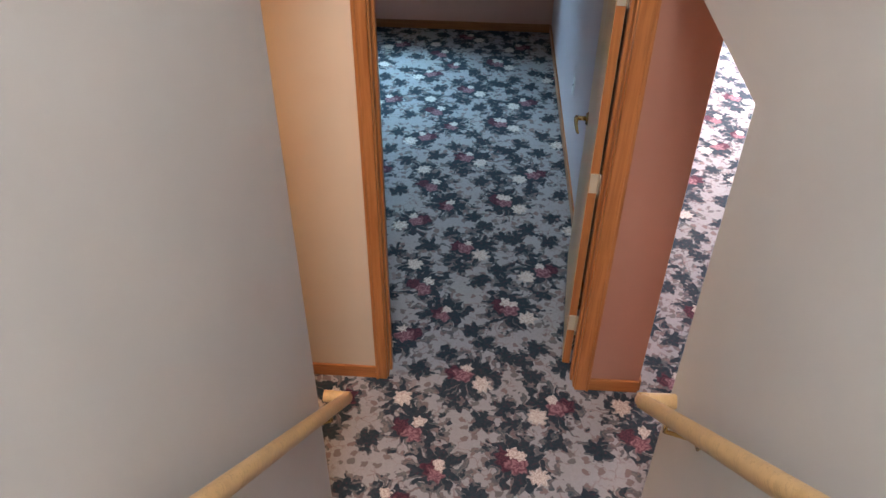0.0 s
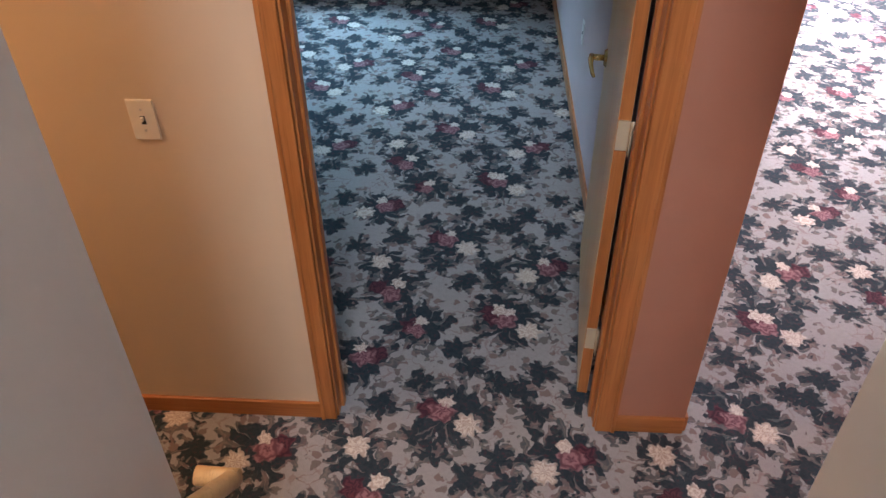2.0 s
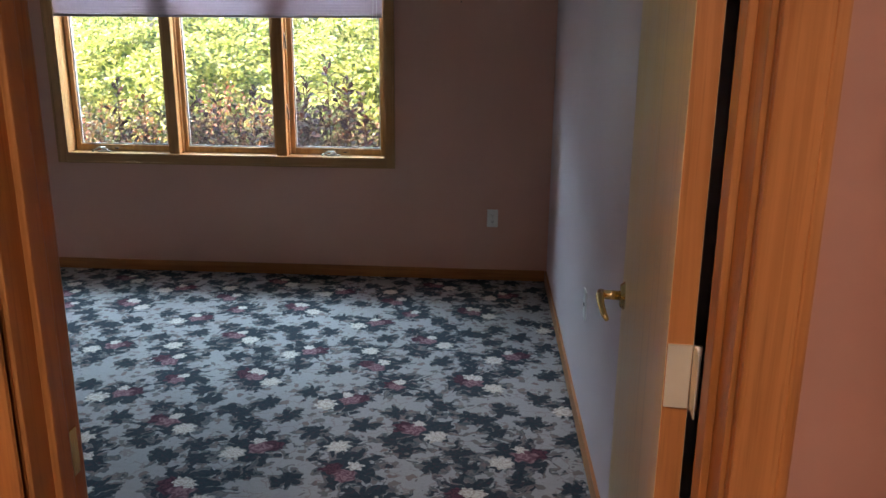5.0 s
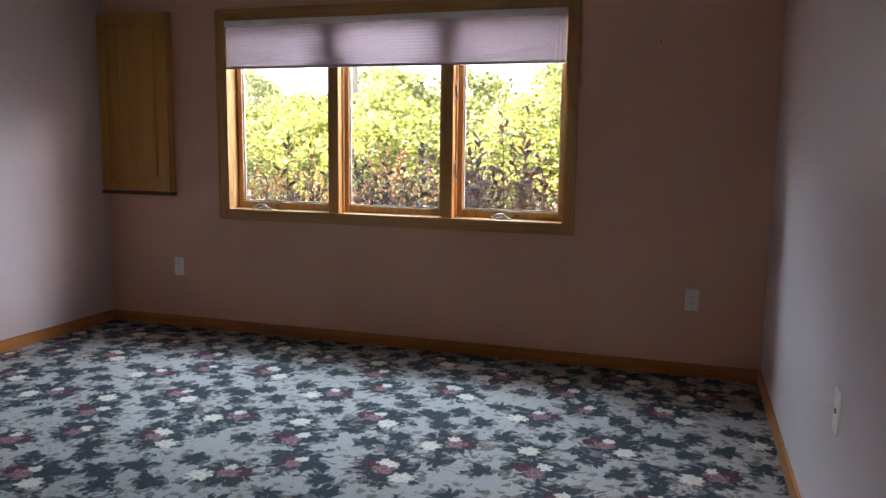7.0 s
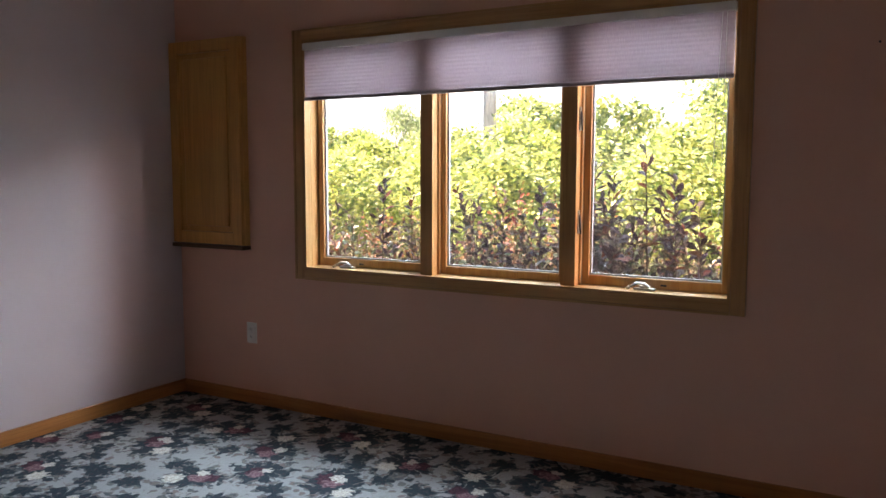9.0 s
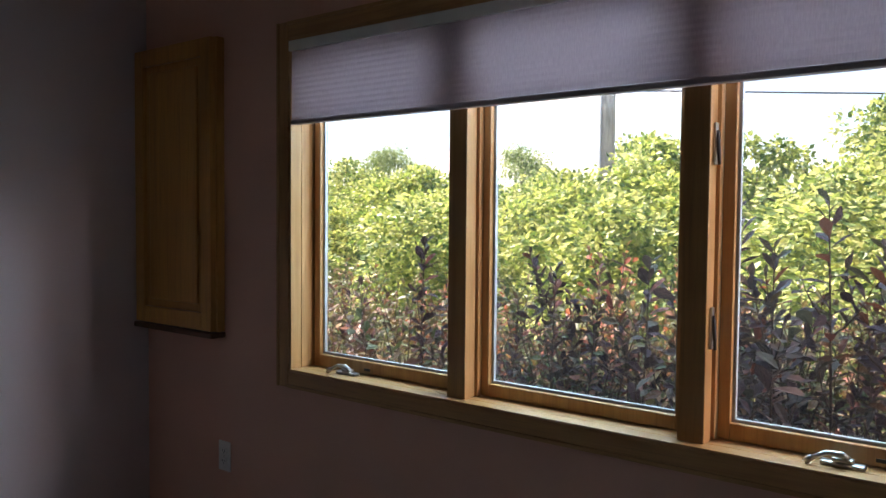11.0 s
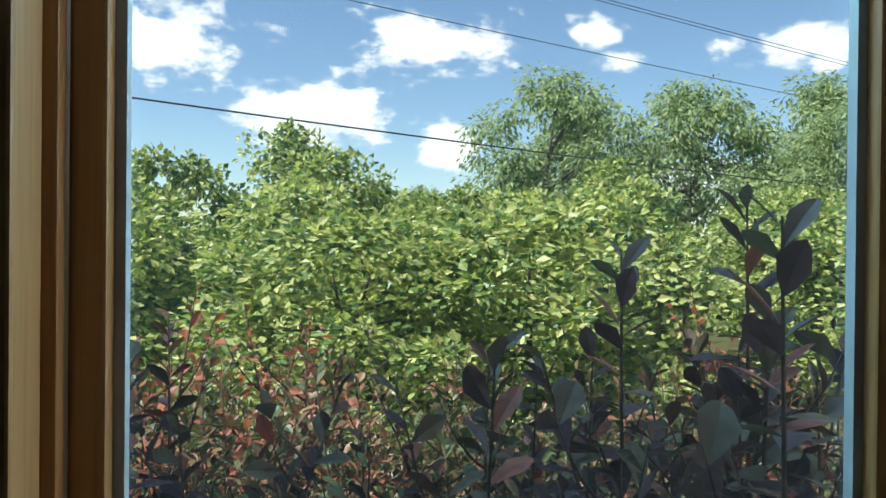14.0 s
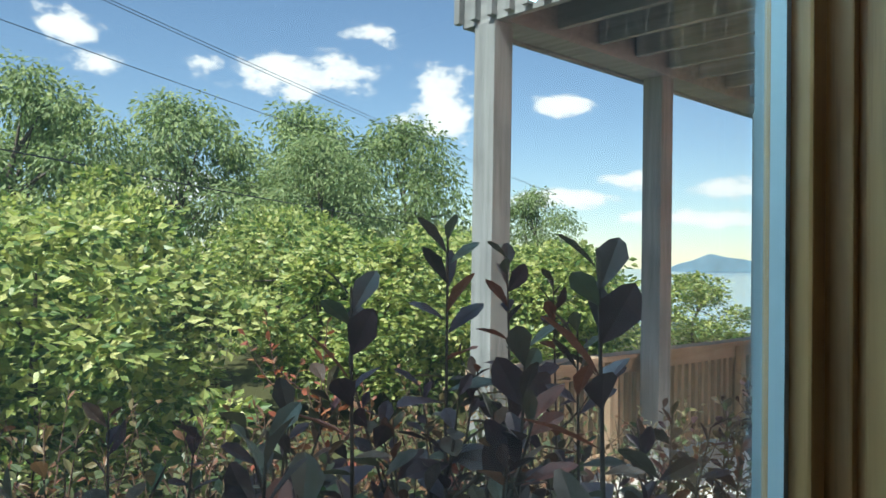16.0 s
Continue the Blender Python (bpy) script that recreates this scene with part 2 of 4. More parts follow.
def carpet_material():
    """Cut-pile carpet with a printed repeat of bouquets, sprigs and roses, about 1.0 x 0.95 m."""
    k = Mat("floral_carpet", 0.95, spec=0.1)
    tc = k.nt.nodes.new("ShaderNodeTexCoord")
    P = tc.outputs["Object"]
    wob = k.node("TexNoise", Vector=P, Scale=30.0, Detail=5.0)
    off = k.nt.nodes.new("ShaderNodeVectorMath")
    off.operation = "MULTIPLY_ADD"
    k.nt.links.new(wob.outputs["Color"], off.inputs[0])
    off.inputs[1].default_value, off.inputs[2].default_value = (0.052, 0.052, 0), (-0.026, -0.026, 0)
    add = k.nt.nodes.new("ShaderNodeVectorMath")
    k.nt.links.new(P, add.inputs[0])
    k.nt.links.new(off.outputs[0], add.inputs[1])
    sep = k.nt.nodes.new("ShaderNodeSeparateXYZ")
    k.nt.links.new(add.outputs[0], sep.inputs[0])
    x, y = sep.outputs[0], sep.outputs[1]
    u = k.math("DIVIDE", k.math("ADD", x, k.math("MULTIPLY", y, 0.037)), 1.003)
    v = k.math("DIVIDE", k.math("SUBTRACT", y, k.math("MULTIPLY", x, 0.02)), 0.955)

    bouquets = [(0.02, 0.04, 0.17), (0.385, -0.135, 0.17), (-0.298, -0.125, 0.12), (-0.23, -0.28, 0.16), (0.21, 0.49, 0.17),
                (-0.35, 0.26, 0.15), (-0.15, 0.46, 0.16), (0.21, -0.40, 0.14)]
    sprigs = [(0.007, 0.34), (0.07, 0.25), (0.183, 0.163), (0.25, 0.14), (0.323, 0.235), (0.30, 0.045), (-0.045, -0.13), (0.168, -0.14),
              (0.07, -0.23), (0.204, -0.24), (0.39, -0.32), (-0.24, 0.056), (-0.107, 0.163), (-0.097, -0.062), (0.45, 0.13), (0.48, 0.36), (-0.42, -0.02)]
    for i in range(7):
        for j in range(7):
            px, py = -0.5 + (i + 0.5 + 0.3 * math.sin(7 * j)) / 7, -0.48 + 0.955 * (j + 0.5 + 0.3 * math.cos(5 * i)) / 7
            near = min([(((px - a + 0.5) % 1.0 - 0.5) ** 2 + ((py - b + 0.4775) % 0.955 - 0.4775) ** 2) ** 0.5 - r for a, b, r in bouquets] + [(((px - a + 0.5) % 1.0 - 0.5) ** 2 + ((py - b + 0.4775) % 0.955 - 0.4775) ** 2) ** 0.5 - 0.075 for a, b in sprigs])
            if near > 0.03:
                sprigs.append((px, py))
    uneven = k.step(k.noise(P, 17.0, 2), 0.28, 0.72, 0.72, 1.42)
    veer = k.math("MULTIPLY", k.math("SUBTRACT", k.noise(P, 11.0, 1), 0.5), 0.30)
    spray_group, flower_group = motif_groups()

    def motif(group, px, py, **values):
        """One motif of the repeat, at a place given in metres."""
        n = k.nt.nodes.new("ShaderNodeGroup")
        n.node_tree = group
        for name, value in dict(U=u, V=v, CU=(px + 0.037 * py) / 1.003, CV=(py - 0.02 * px) / 0.955, **values).items():
            k.put(n.inputs[name], value)
        return n.outputs

    def sprays(places, n_out, n_in):
        """How deep a place lies inside the nearest spray: its outer leaves, inner leaves and midribs."""
        best = [None, None, None]
        for i, (px, py, size) in enumerate(places):
            out = motif(spray_group, px, py, Size=size, Phase=3.0 + i * 0.37, Outer=n_out, Inner=n_in, Uneven=uneven, Veer=veer)
            best = [o if have is None else k.math("MAXIMUM", have, o) for have, o in zip(best, out)]
        return best

    fibre = k.noise(P, 420, 2)
    mid = k.noise(P, 60, 4)
    blot = k.noise(P, 22, 2)
    col = k.mix(k.step(mid, 0.3, 0.7, 0.0, 0.4), (0.37, 0.348, 0.335), (0.28, 0.263, 0.255))
    # faint curling vines on the ground colour
    vine = k.node("TexVoronoi", Vector=add.outputs[0], Scale=16.0)
    vine.feature = "DISTANCE_TO_EDGE"
    vn = k.math("MULTIPLY", k.step(vine.outputs["Distance"], 0.05, 0.02), k.step(k.noise(P, 9.0, 2), 0.48, 0.56))
    col = k.mix(k.math("MULTIPLY", vn, 0.6), col, (0.24, 0.17, 0.15))
    # loose single leaves between the sprays
    cell = k.node("TexVoronoi", Vector=add.outputs[0], Scale=17.0, Randomness=1.0)
    cell.voronoi_dimensions = "2D"
    rnd = k.nt.nodes.new("ShaderNodeSeparateColor")
    k.nt.links.new(cell.outputs["Color"], rnd.inputs[0])
    lone = k.math("MULTIPLY", k.step(k.math("ADD", cell.outputs["Distance"], k.math("MULTIPLY", k.math("SUBTRACT", blot, 0.5), 0.4)), 0.30, 0.24), k.step(rnd.outputs[0], 0.50, 0.52))
    col = k.mix(k.math("MULTIPLY", lone, 0.85), col, k.ramp(rnd.outputs[1], (0.2, (0.20, 0.13, 0.12)), (0.8, (0.13, 0.12, 0.115))))
    for places, n_out, n_in in (([(px, py, 0.084) for px, py in sprigs], 7, 5), ([(px, py, r * 1.12) for px, py, r in bouquets], 13, 9)):
        outer, inner, rib = sprays(places, n_out, n_in)
        tone = k.ramp(blot, (0.32, (0.20, 0.13, 0.125)), (0.48, (0.12, 0.11, 0.11)), (0.62, (0.06, 0.085, 0.09)))
        tone = k.mix(k.math("MULTIPLY", k.step(rib, 0.84, 0.95), 0.4), tone, (0.30, 0.24, 0.21))
        col = k.mix(k.math("MULTIPLY", k.step(outer, 0.0, 0.05), 0.92), col, tone)
        deep_tone = k.ramp(mid, (0.34, (0.008, 0.022, 0.034)), (0.54, (0.016, 0.038, 0.050)), (0.70, (0.06, 0.026, 0.04)))
        col = k.mix(k.math("MULTIPLY", k.step(inner, 0.0, 0.06), 0.94), col, deep_tone)

    def flower(px, py, size, lobes, outer, inner, phase=0.0):
        out = motif(flower_group, px, py, Size=size, Phase=phase, Lobes=lobes)
        return out[0], k.mix(k.math("MULTIPLY", out[1], 0.9), outer, inner)

    cream, shade = (0.74, 0.66, 0.57), (0.45, 0.35, 0.29)
    pink, deep = (0.34, 0.17, 0.18), (0.12, 0.04, 0.055)
    wine, dark = (0.12, 0.035, 0.05), (0.045, 0.014, 0.028)
    A, B, C, D, E = (0.064, -0.015), (-0.298, -0.125), (0.318, -0.187), (0.283, 0.446), (-0.422, 0.223)
    items = []  # roses and blossoms
    for (ax, ay), s in ((A, -1), (C, 1), (D, -1), (E, 1)):
        items += [(ax + s * 0.135, ay + 0.07, 0.040, 5, wine, dark), (ax + s * 0.090, ay + 0.052, 0.042, 5, pink, deep), (ax + s * 0.073, ay + 0.10, 0.024, 6, cream, shade), (ax, ay, 0.042, 8, cream, shade)]
    items += [(*B, 0.042, 8, cream, shade), (-0.29, -0.285, 0.038, 5, wine, dark), (-0.236, -0.325, 0.040, 5, pink, deep), (-0.211, -0.258, 0.028, 6, cream, shade),
              (-0.17, 0.45, 0.040, 5, wine, dark), (-0.15, 0.425, 0.034, 5, pink, deep), (-0.136, 0.475, 0.026, 6, cream, shade), (0.17, -0.41, 0.036, 5, wine, dark), (0.21, -0.395, 0.028, 6, cream, shade)]
    for i, (fx, fy, fr, *rest) in enumerate(items):
        m, c = flower(fx, fy, fr * 1.08, *rest, phase=i * 1.3)
        col = k.mix(m, col, c)
    col = k.mix(k.step(fibre, 0.35, 0.7, 0.22, 0.0), col, (0.10, 0.08, 0.075))
    k.color(col)
    k.bump(k.math("ADD", fibre, k.math("MULTIPLY", mid, 0.6)), 0.5, 0.004)
    return k.m


CARPET = carpet_material()

# ---- building helpers ----


def box(bm, x0, x1, y0, y1, z0, z1, bevel=0.0):
    r = bmesh.ops.create_cube(bm, size=1.0, matrix=Matrix.LocRotScale(((x0 + x1) / 2, (y0 + y1) / 2, (z0 + z1) / 2), None, (abs(x1 - x0), abs(y1 - y0), abs(z1 - z0))))
    if bevel:
        es = list({e for v in r["verts"] for e in v.link_edges})
        bmesh.ops.bevel(bm, geom=es, offset=bevel, segments=2, affect="EDGES", profile=0.6)
    return bm


def tube(bm, path, radius, sides=10):
    """A round bar along a list of points."""
    rings = []
    pts = [Vector(p) for p in path]
    for i, p in enumerate(pts):
        d = (pts[min(i + 1, len(pts) - 1)] - pts[max(i - 1, 0)]).normalized()
        u = d.orthogonal().normalized() if i == 0 else (rings_u - d * rings_u.dot(d)).normalized()
        rings_u = u
        w = d.cross(u)
        r = radius[i] if isinstance(radius, (list, tuple)) else radius
        rings.append([bm.verts.new(p + (u * math.cos(a) + w * math.sin(a)) * r) for a in [2 * math.pi * j / sides for j in range(sides)]])
    for a, b in zip(rings, rings[1:]):
        for j in range(sides):
            bm.faces.new((a[j], a[(j + 1) % sides], b[(j + 1) % sides], b[j]))
    bm.faces.new(list(reversed(rings[0])))
    bm.faces.new(rings[-1])
    return bm


def finish(bm, name, mat, smooth=False):
    bmesh.ops.recalc_face_normals(bm, faces=bm.faces)
    me = bpy.data.meshes.new(name)
    bm.to_mesh(me)
    bm.free()
    me.materials.append(mat)
    if smooth:
        me.polygons.foreach_set("use_smooth", [True] * len(me.polygons))
    return me


def part(name, bm, material, parent, label="", smooth=False):
    ob = new(name, finish(bm, name, material, smooth))
    ob.parent = parent
    if label:
        tagged(ob, label)
    return ob


def solid(name, bm, material, label, category, kind="structure", group="", smooth=False):
    return tagged(new(name, finish(bm, name, material, smooth)), label, category, group, kind)


def empty(name, label, category, at=(0, 0, 0), group="", kind=""):
    ob = new(name)
    ob.location = at
    return tagged(ob, label, category, group, kind)


def boxes(*bs, bevel=0.0):
    bm = bmesh.new()
    for b in bs:
        box(bm, *b, bevel=bevel)
    return bm


# ---- the shell ----
WX, EX, NY, CZ = -3.51, 0.535, 4.02, 2.44       # bedroom: west wall, east wall, window wall, ceiling
DL, DR, DH = -0.377, 0.488, 2.06               # door jamb faces and head
WL, WR, WB, WT = -2.597, -0.502, 0.775, 1.928   # window opening
solid("floor", boxes((-3.7, 5.0, -1.0, 4.02, -0.12, 0.0)), CARPET, "floral patterned wall-to-wall carpet on the lower floor", "carpet")
solid("wall_south", boxes((-3.7, DL - 0.02, 0, 0.115, 0, CZ), (DL - 0.02, DR + 0.02, 0, 0.115, DH + 0.02, CZ)), WALL_CREAM, "warm cream painted hall wall beside the bedroom door", "wall")
solid("wall_pier", boxes((DR + 0.02, 0.785, 0, 0.115, 0, CZ)), WALL_ROSE, "rose painted wall end beside the bedroom door", "wall")
SKEW = 0.0128                                  # the side wall runs a little out of square


def east(y):
    return EX + SKEW * (NY - y)


def slanted(x0, x1, y0, y1, z0, z1):
    """A box whose x ends follow the side wall, or end at x1 where that is the far face."""
    bm = boxes((0, 1, y0, y1, z0, z1))
    for v in bm.verts:
        v.co.x = (x1 if x1 > 0.6 else east(v.co.y) + x1) if v.co.x > 0.5 else east(v.co.y) + x0
    return bm


solid("wall_east", slanted(0.0, 0.785, 0.115, NY, 0, CZ), WALL_LILAC, "lilac grey painted bedroom side wall", "wall")
solid("wall_west", boxes((WX - 0.13, WX, 0.115, NY, 0, CZ)), WALL_LILAC, "lilac grey painted bedroom side wall", "wall")
solid("wall_north", boxes((-3.7, WL, NY, NY + 0.16, -0.4, 5.2), (WR, 0.785, NY, NY + 0.16, -0.4, 5.2), (WL, WR, NY, NY + 0.16, -0.4, WB), (WL, WR, NY, NY + 0.16, WT, 5.2)), WALL_MAUVE, "mauve painted outer wall with a wide window", "wall")
solid("ceiling", boxes((-3.7, 5.0, 0.0, NY, CZ, CZ + 0.2), (-3.7, -0.5, -1.0, 0.0, CZ, CZ + 0.2), (0.51, 5.0, -1.0, 0.0, CZ, CZ + 0.2), (-0.5, 0.51, -0.3, 0.0, CZ, CZ + 0.2)), CEIL, "plain white painted ceiling", "ceiling")
# stairwell
SLX, SRX, SLY, SRY = -0.468, 0.556, -0.86, -1.05
solid("wall_stair_1", boxes((SLX - 0.11, SLX, -5.0, SLY, -0.12, 5.0)), WALL_STAIR, "off-white painted stair wall with a handrail", "wall")
solid("wall_stair_2", boxes((SRX, SRX + 0.11, -5.0, SRY, -0.12, 5.0), (SRX, SRX + 0.11, SRY, 0.0, 2.06, 5.0)), WALL_STAIR, "off-white painted stair wall above a wide opening", "wall")
solid("wall_upper_1", boxes((SLX, SRX, -0.35, -0.3, CZ, 5.0), (SLX - 0.11, SLX, SLY, -0.3, CZ, 5.0)), WALL_STAIR, "off-white painted wall over the stair", "wall")
solid("wall_upper_2", boxes((SLX, SRX, -5.1, -5.0, 0, 5.0)), WALL_STAIR, "off-white painted wall at the stair head", "wall")
solid("ceiling_upper", boxes((SLX - 0.11, SRX + 0.11, -5.1, -0.3, 5.0, 5.1)), CEIL, "plain white painted ceiling", "ceiling")
solid("wall_hall_1", boxes((-3.7, SLX - 0.11, -1.0, -0.9, 0, CZ)), WALL_CREAM, "warm cream painted hall wall", "wall")
solid("wall_hall_2", boxes((-3.8, -3.7, -1.0, NY, 0, CZ)), WALL_CREAM, "warm cream painted hall end wall", "wall")
# out of view: an eave added to block sun from window and near hedge
solid("unseen_eave", boxes((-3.9, 1.2, NY + 0.16, NY + 0.95, 2.68, 2.80)), CEIL, "plain white unseen eave added to shade the bedroom window", "eave")
# family room beyond the pier
solid("wall_room_1", boxes((SRX + 0.11, 5.0, -1.15, -1.0, 0, CZ)), WALL_ROSE, "plain rose painted wall", "wall")
solid("wall_room_2", boxes((5.0, 5.1, -1.15, NY, 0, CZ)), WALL_ROSE, "plain rose painted wall", "wall")
PL, PR, PT = 1.75, 4.2, 2.05
solid("wall_room_3", boxes((0.785, PL, NY, NY + 0.16, -0.4, 5.2), (PR, 5.1, NY, NY + 0.16, -0.4, 5.2), (PL, PR, NY, NY + 0.16, PT, 5.2), (PL, PR, NY, NY + 0.16, -0.4, 0.0)), WALL_ROSE, "rose painted outer wall with a sliding door", "wall")

# stair: carpeted treads with a rounded nosing
stair = empty("staircase", "carpeted straight stair between off-white walls", "stairs", (0, -1.0, 0), kind="structure")
bm = bmesh.new()
for i in range(13):
    y = -1.02 - 0.225 * i
    box(bm, SLX, SRX, y - 0.24 - (0 if i < 12 else 0.9), y, -0.02 if i == 0 else 0.195 * i - 0.03, 0.195 * (i + 1), 0.012)
ob = part("treads", bm, CARPET, stair)
ob.matrix_parent_inverse = Matrix.Translation((0, 1.0, 0))

# ---- trim, door and fittings of the hall and stair ----


def baseboard(name, x0, x1, y0, y1, mat):
    return solid(name, boxes((x0, x1, y0, y1, 0.0, 0.072), bevel=0.004), mat, "low stained oak baseboard along the carpet", "baseboard")


CW, CWL = 0.066, 0.052
baseboard("baseboard", -3.7, DL - 0.006 - CWL, -0.013, 0.0, OAK_X)
baseboard("baseboard", DR + 0.006 + CW, 0.785, -0.013, 0.0, OAK_X)
baseboard("baseboard", WX + 0.013, EX - 0.013, NY - 0.013, NY, OAK_X)
solid("baseboard", slanted(-0.013, -0.0005, 0.14, NY - 0.014, 0.0, 0.072), OAK_Y, "low stained oak baseboard along the carpet", "baseboard")
baseboard("baseboard", WX, WX + 0.013, 0.14, NY, OAK_Y)
baseboard("baseboard", 0.785, 0.798, 0.0, NY, OAK_Y)


def casing(bm, x0, x1, y0, y1, z0, z1):
    return box(bm, x0, x1, y0, y1, z0, z1, 0.006)


frame_1 = empty("door_frame_1", "stained oak door frame with flat casing", "door frame", (0.04, 0, 0), kind="structure")
inv = Matrix.Translation((-0.04, 0, 0))


def keep(ob, m):
    ob.matrix_parent_inverse = m
    return ob


for ys, off in ((-0.018, 0.0), (0.115, 0.0)):
    for x0, x1 in ((DL - 0.006 - CWL, DL - 0.006), (DR + 0.006, DR + 0.006 + CW)):
        bm = bmesh.new()
        x1c = x1
        if ys > 0 and x0 > 0:
            x1c = DR + 0.006 + 0.055
        casing(bm, x0, x1c, ys, ys + 0.018, 0, DH + 0.006 + CW)
        # thin back band and inner bead give the profile of the moulding
        if ys < 0:
            inner = x1 - 0.016 if x0 < 0 else x0
            box(bm, inner, inner + 0.016, ys + 0.004, ys + 0.0175, 0, DH + 0.006, 0.003)
            outer = x0 if x0 < 0 else x1 - 0.014
            box(bm, outer, outer + 0.014, ys - 0.004, ys + 0.0175, 0, DH + 0.004 + CW, 0.003)
        keep(part("casing", bm, OAK_Z, frame_1), inv)
    bm = bmesh.new()
    casing(bm, DL - 0.006, DR + 0.006, ys, ys + 0.018, DH + 0.006, DH + 0.006 + CW)
    keep(part("head_casing", bm, OAK_X, frame_1), inv)
keep(part("jamb", boxes((DL - 0.02, DL, 0.0, 0.115, 0, DH), bevel=0.002), OAK_Z, frame_1), inv)
keep(part("jamb", boxes((DR, DR + 0.02, 0.0, 0.115, 0, DH), bevel=0.002), OAK_Z, frame_1), inv)
keep(part("head_jamb", boxes((DL - 0.02, DR + 0.02, 0.0, 0.115, DH, DH + 0.02), bevel=0.002), OAK_X, frame_1), inv)
keep(part("stop", boxes((DL, DL + 0.011, 0.042, 0.076, 0, DH), bevel=0.003), OAK_Z, frame_1), inv)
keep(part("stop", boxes((DR - 0.011, DR, 0.042, 0.076, 0, DH), bevel=0.003), OAK_Z, frame_1), inv)
keep(part("strike_plate", boxes((DL - 0.001, DL + 0.0015, 0.082, 0.108, 0.89, 0.96)), BRASS, frame_1, "brass strike plate"), inv)

# the door, swung back against the side wall
HX, HY, SWING = 0.478, 0.130, 84.9
door = empty("door_1", "flush birch veneer door standing open against the wall", "door", (HX, HY, 0), kind="structure")
door.rotation_euler = (0, 0, radians(SWING))
W, TH = 0.815, 0.035
# local: x runs from the hinge to the free edge, y is the thickness (the leaf lies on -y)
leaf = part("leaf", boxes((0.004, W, -0.0, TH, 0.018, 2.045), bevel=0.002), DOOR_W, door)
part("edge_band", boxes((0.0035, 0.0055, 0.001, TH - 0.001, 0.02, 2.043)), OAK_Z, door, "stained hinge-side edge of the door")


def rose(bm, y, sign):
    m = Matrix.Translation((W - 0.066, y, 0.93)) @ Matrix.Rotation(radians(90), 4, "X")
    bmesh.ops.create_cone(bm, cap_ends=True, segments=28, radius1=0.033, radius2=0.026, depth=0.010, matrix=m if sign > 0 else m @ Matrix.Rotation(math.pi, 4, "X"))


for y0, s in ((TH, 1), (0.0, -1)):
    handle = part("door_handle", boxes((W - 0.066 - 0.001, W - 0.065, y0 - 0.001, y0 + 0.001, 0.929, 0.931)), BRASS, door, "polished brass lever handle")
    bm = bmesh.new()
    rose(bm, y0 + s * 0.005, -s)
    part("rose", bm, BRASS, handle, smooth=False)
    bm = bmesh.new()
    reach = 0.052 if s > 0 else 0.014
    tube(bm, [(W - 0.066, y0 + s * 0.008, 0.93), (W - 0.066, y0 + s * reach, 0.93)], 0.011, 14)
    part("neck", bm, BRASS, handle, smooth=True)
    bm = bmesh.new()
    y1 = y0 + s * reach
    tube(bm, [(W - 0.060, y1, 0.932), (W - 0.085, y1 + s * 0.004, 0.931), (W - 0.12, y1 + s * 0.002, 0.924), (W - 0.155, y1 - s * 0.004, 0.912), (W - 0.168, y1 - s * 0.010, 0.905)], [0.011, 0.010, 0.008, 0.007, 0.005], 12)
    part("lever", bm, BRASS, handle, smooth=True)
for hz in (0.29, 1.06, 1.83):
    hinge = part("hinge", boxes((-0.001, 0.0032, 0.002, TH - 0.002, hz - 0.045, hz + 0.045)), HINGE, door, "satin brass butt hinge")
    bm = bmesh.new()
    tube(bm, [(-0.003, -0.005, hz - 0.046), (-0.003, -0.005, hz + 0.046)], 0.0055, 12)
    part("knuckle", bm, HINGE, hinge, smooth=True)
    part("screw_plate", boxes((-0.034, -0.002, -0.0025, -0.0005, hz - 0.045, hz + 0.045), bevel=0.0008), HINGE, hinge)
    for dz in (-0.03, 0.0, 0.03):
        bm = bmesh.new()
        bmesh.ops.create_cone(bm, cap_ends=True, segments=10, radius1=0.0035, radius2=0.003, depth=0.001, matrix=Matrix.Translation((-0.018, -0.003, hz + dz)) @ Matrix.Rotation(radians(90), 4, "X"))
        part("screw", bm, SLOT, hinge)


def plate(name, label, category, at, rz, mat, kind):
    """A wall plate, facing -y before it is turned."""
    ob = empty(name, label, category, at)
    ob.rotation_euler = (0, 0, radians(rz))
    part("cover", boxes((-0.035, 0.035, -0.006, 0.0, -0.0575, 0.0575), bevel=0.003), mat, ob)
    if kind == "switch":
        part("toggle_slot", boxes((-0.006, 0.006, -0.0066, -0.006, -0.012, 0.012)), SLOT, ob)
        part("toggle", boxes((-0.004, 0.004, -0.017, -0.006, 0.000, 0.010), bevel=0.0015), mat, ob)
        zs = (-0.030, 0.030)
    elif kind == "outlet":
        for z in (-0.0195, 0.0195):
            face = part("socket", boxes((-0.017, 0.017, -0.0085, -0.006, z - 0.014, z + 0.014), bevel=0.004), mat, ob)
            for x in (-0.0065, 0.0065):
                part("slot", boxes((x - 0.0012, x + 0.0012, -0.0092, -0.0084, z - 0.002, z + 0.006)), SLOT, face)
            part("slot", boxes((-0.002, 0.002, -0.0092, -0.0084, z - 0.009, z - 0.005)), SLOT, face)
        zs = (0.0,)
    else:
        part("jack", boxes((-0.007, 0.007, -0.0075, -0.006, -0.007, 0.007), bevel=0.002), SLOT, ob)
        zs = (-0.042, 0.042)
    for z in zs:
        part("screw", boxes((-0.003, 0.003, -0.0070, -0.006, z - 0.003, z + 0.003), bevel=0.001), NICKEL, ob)
    return ob


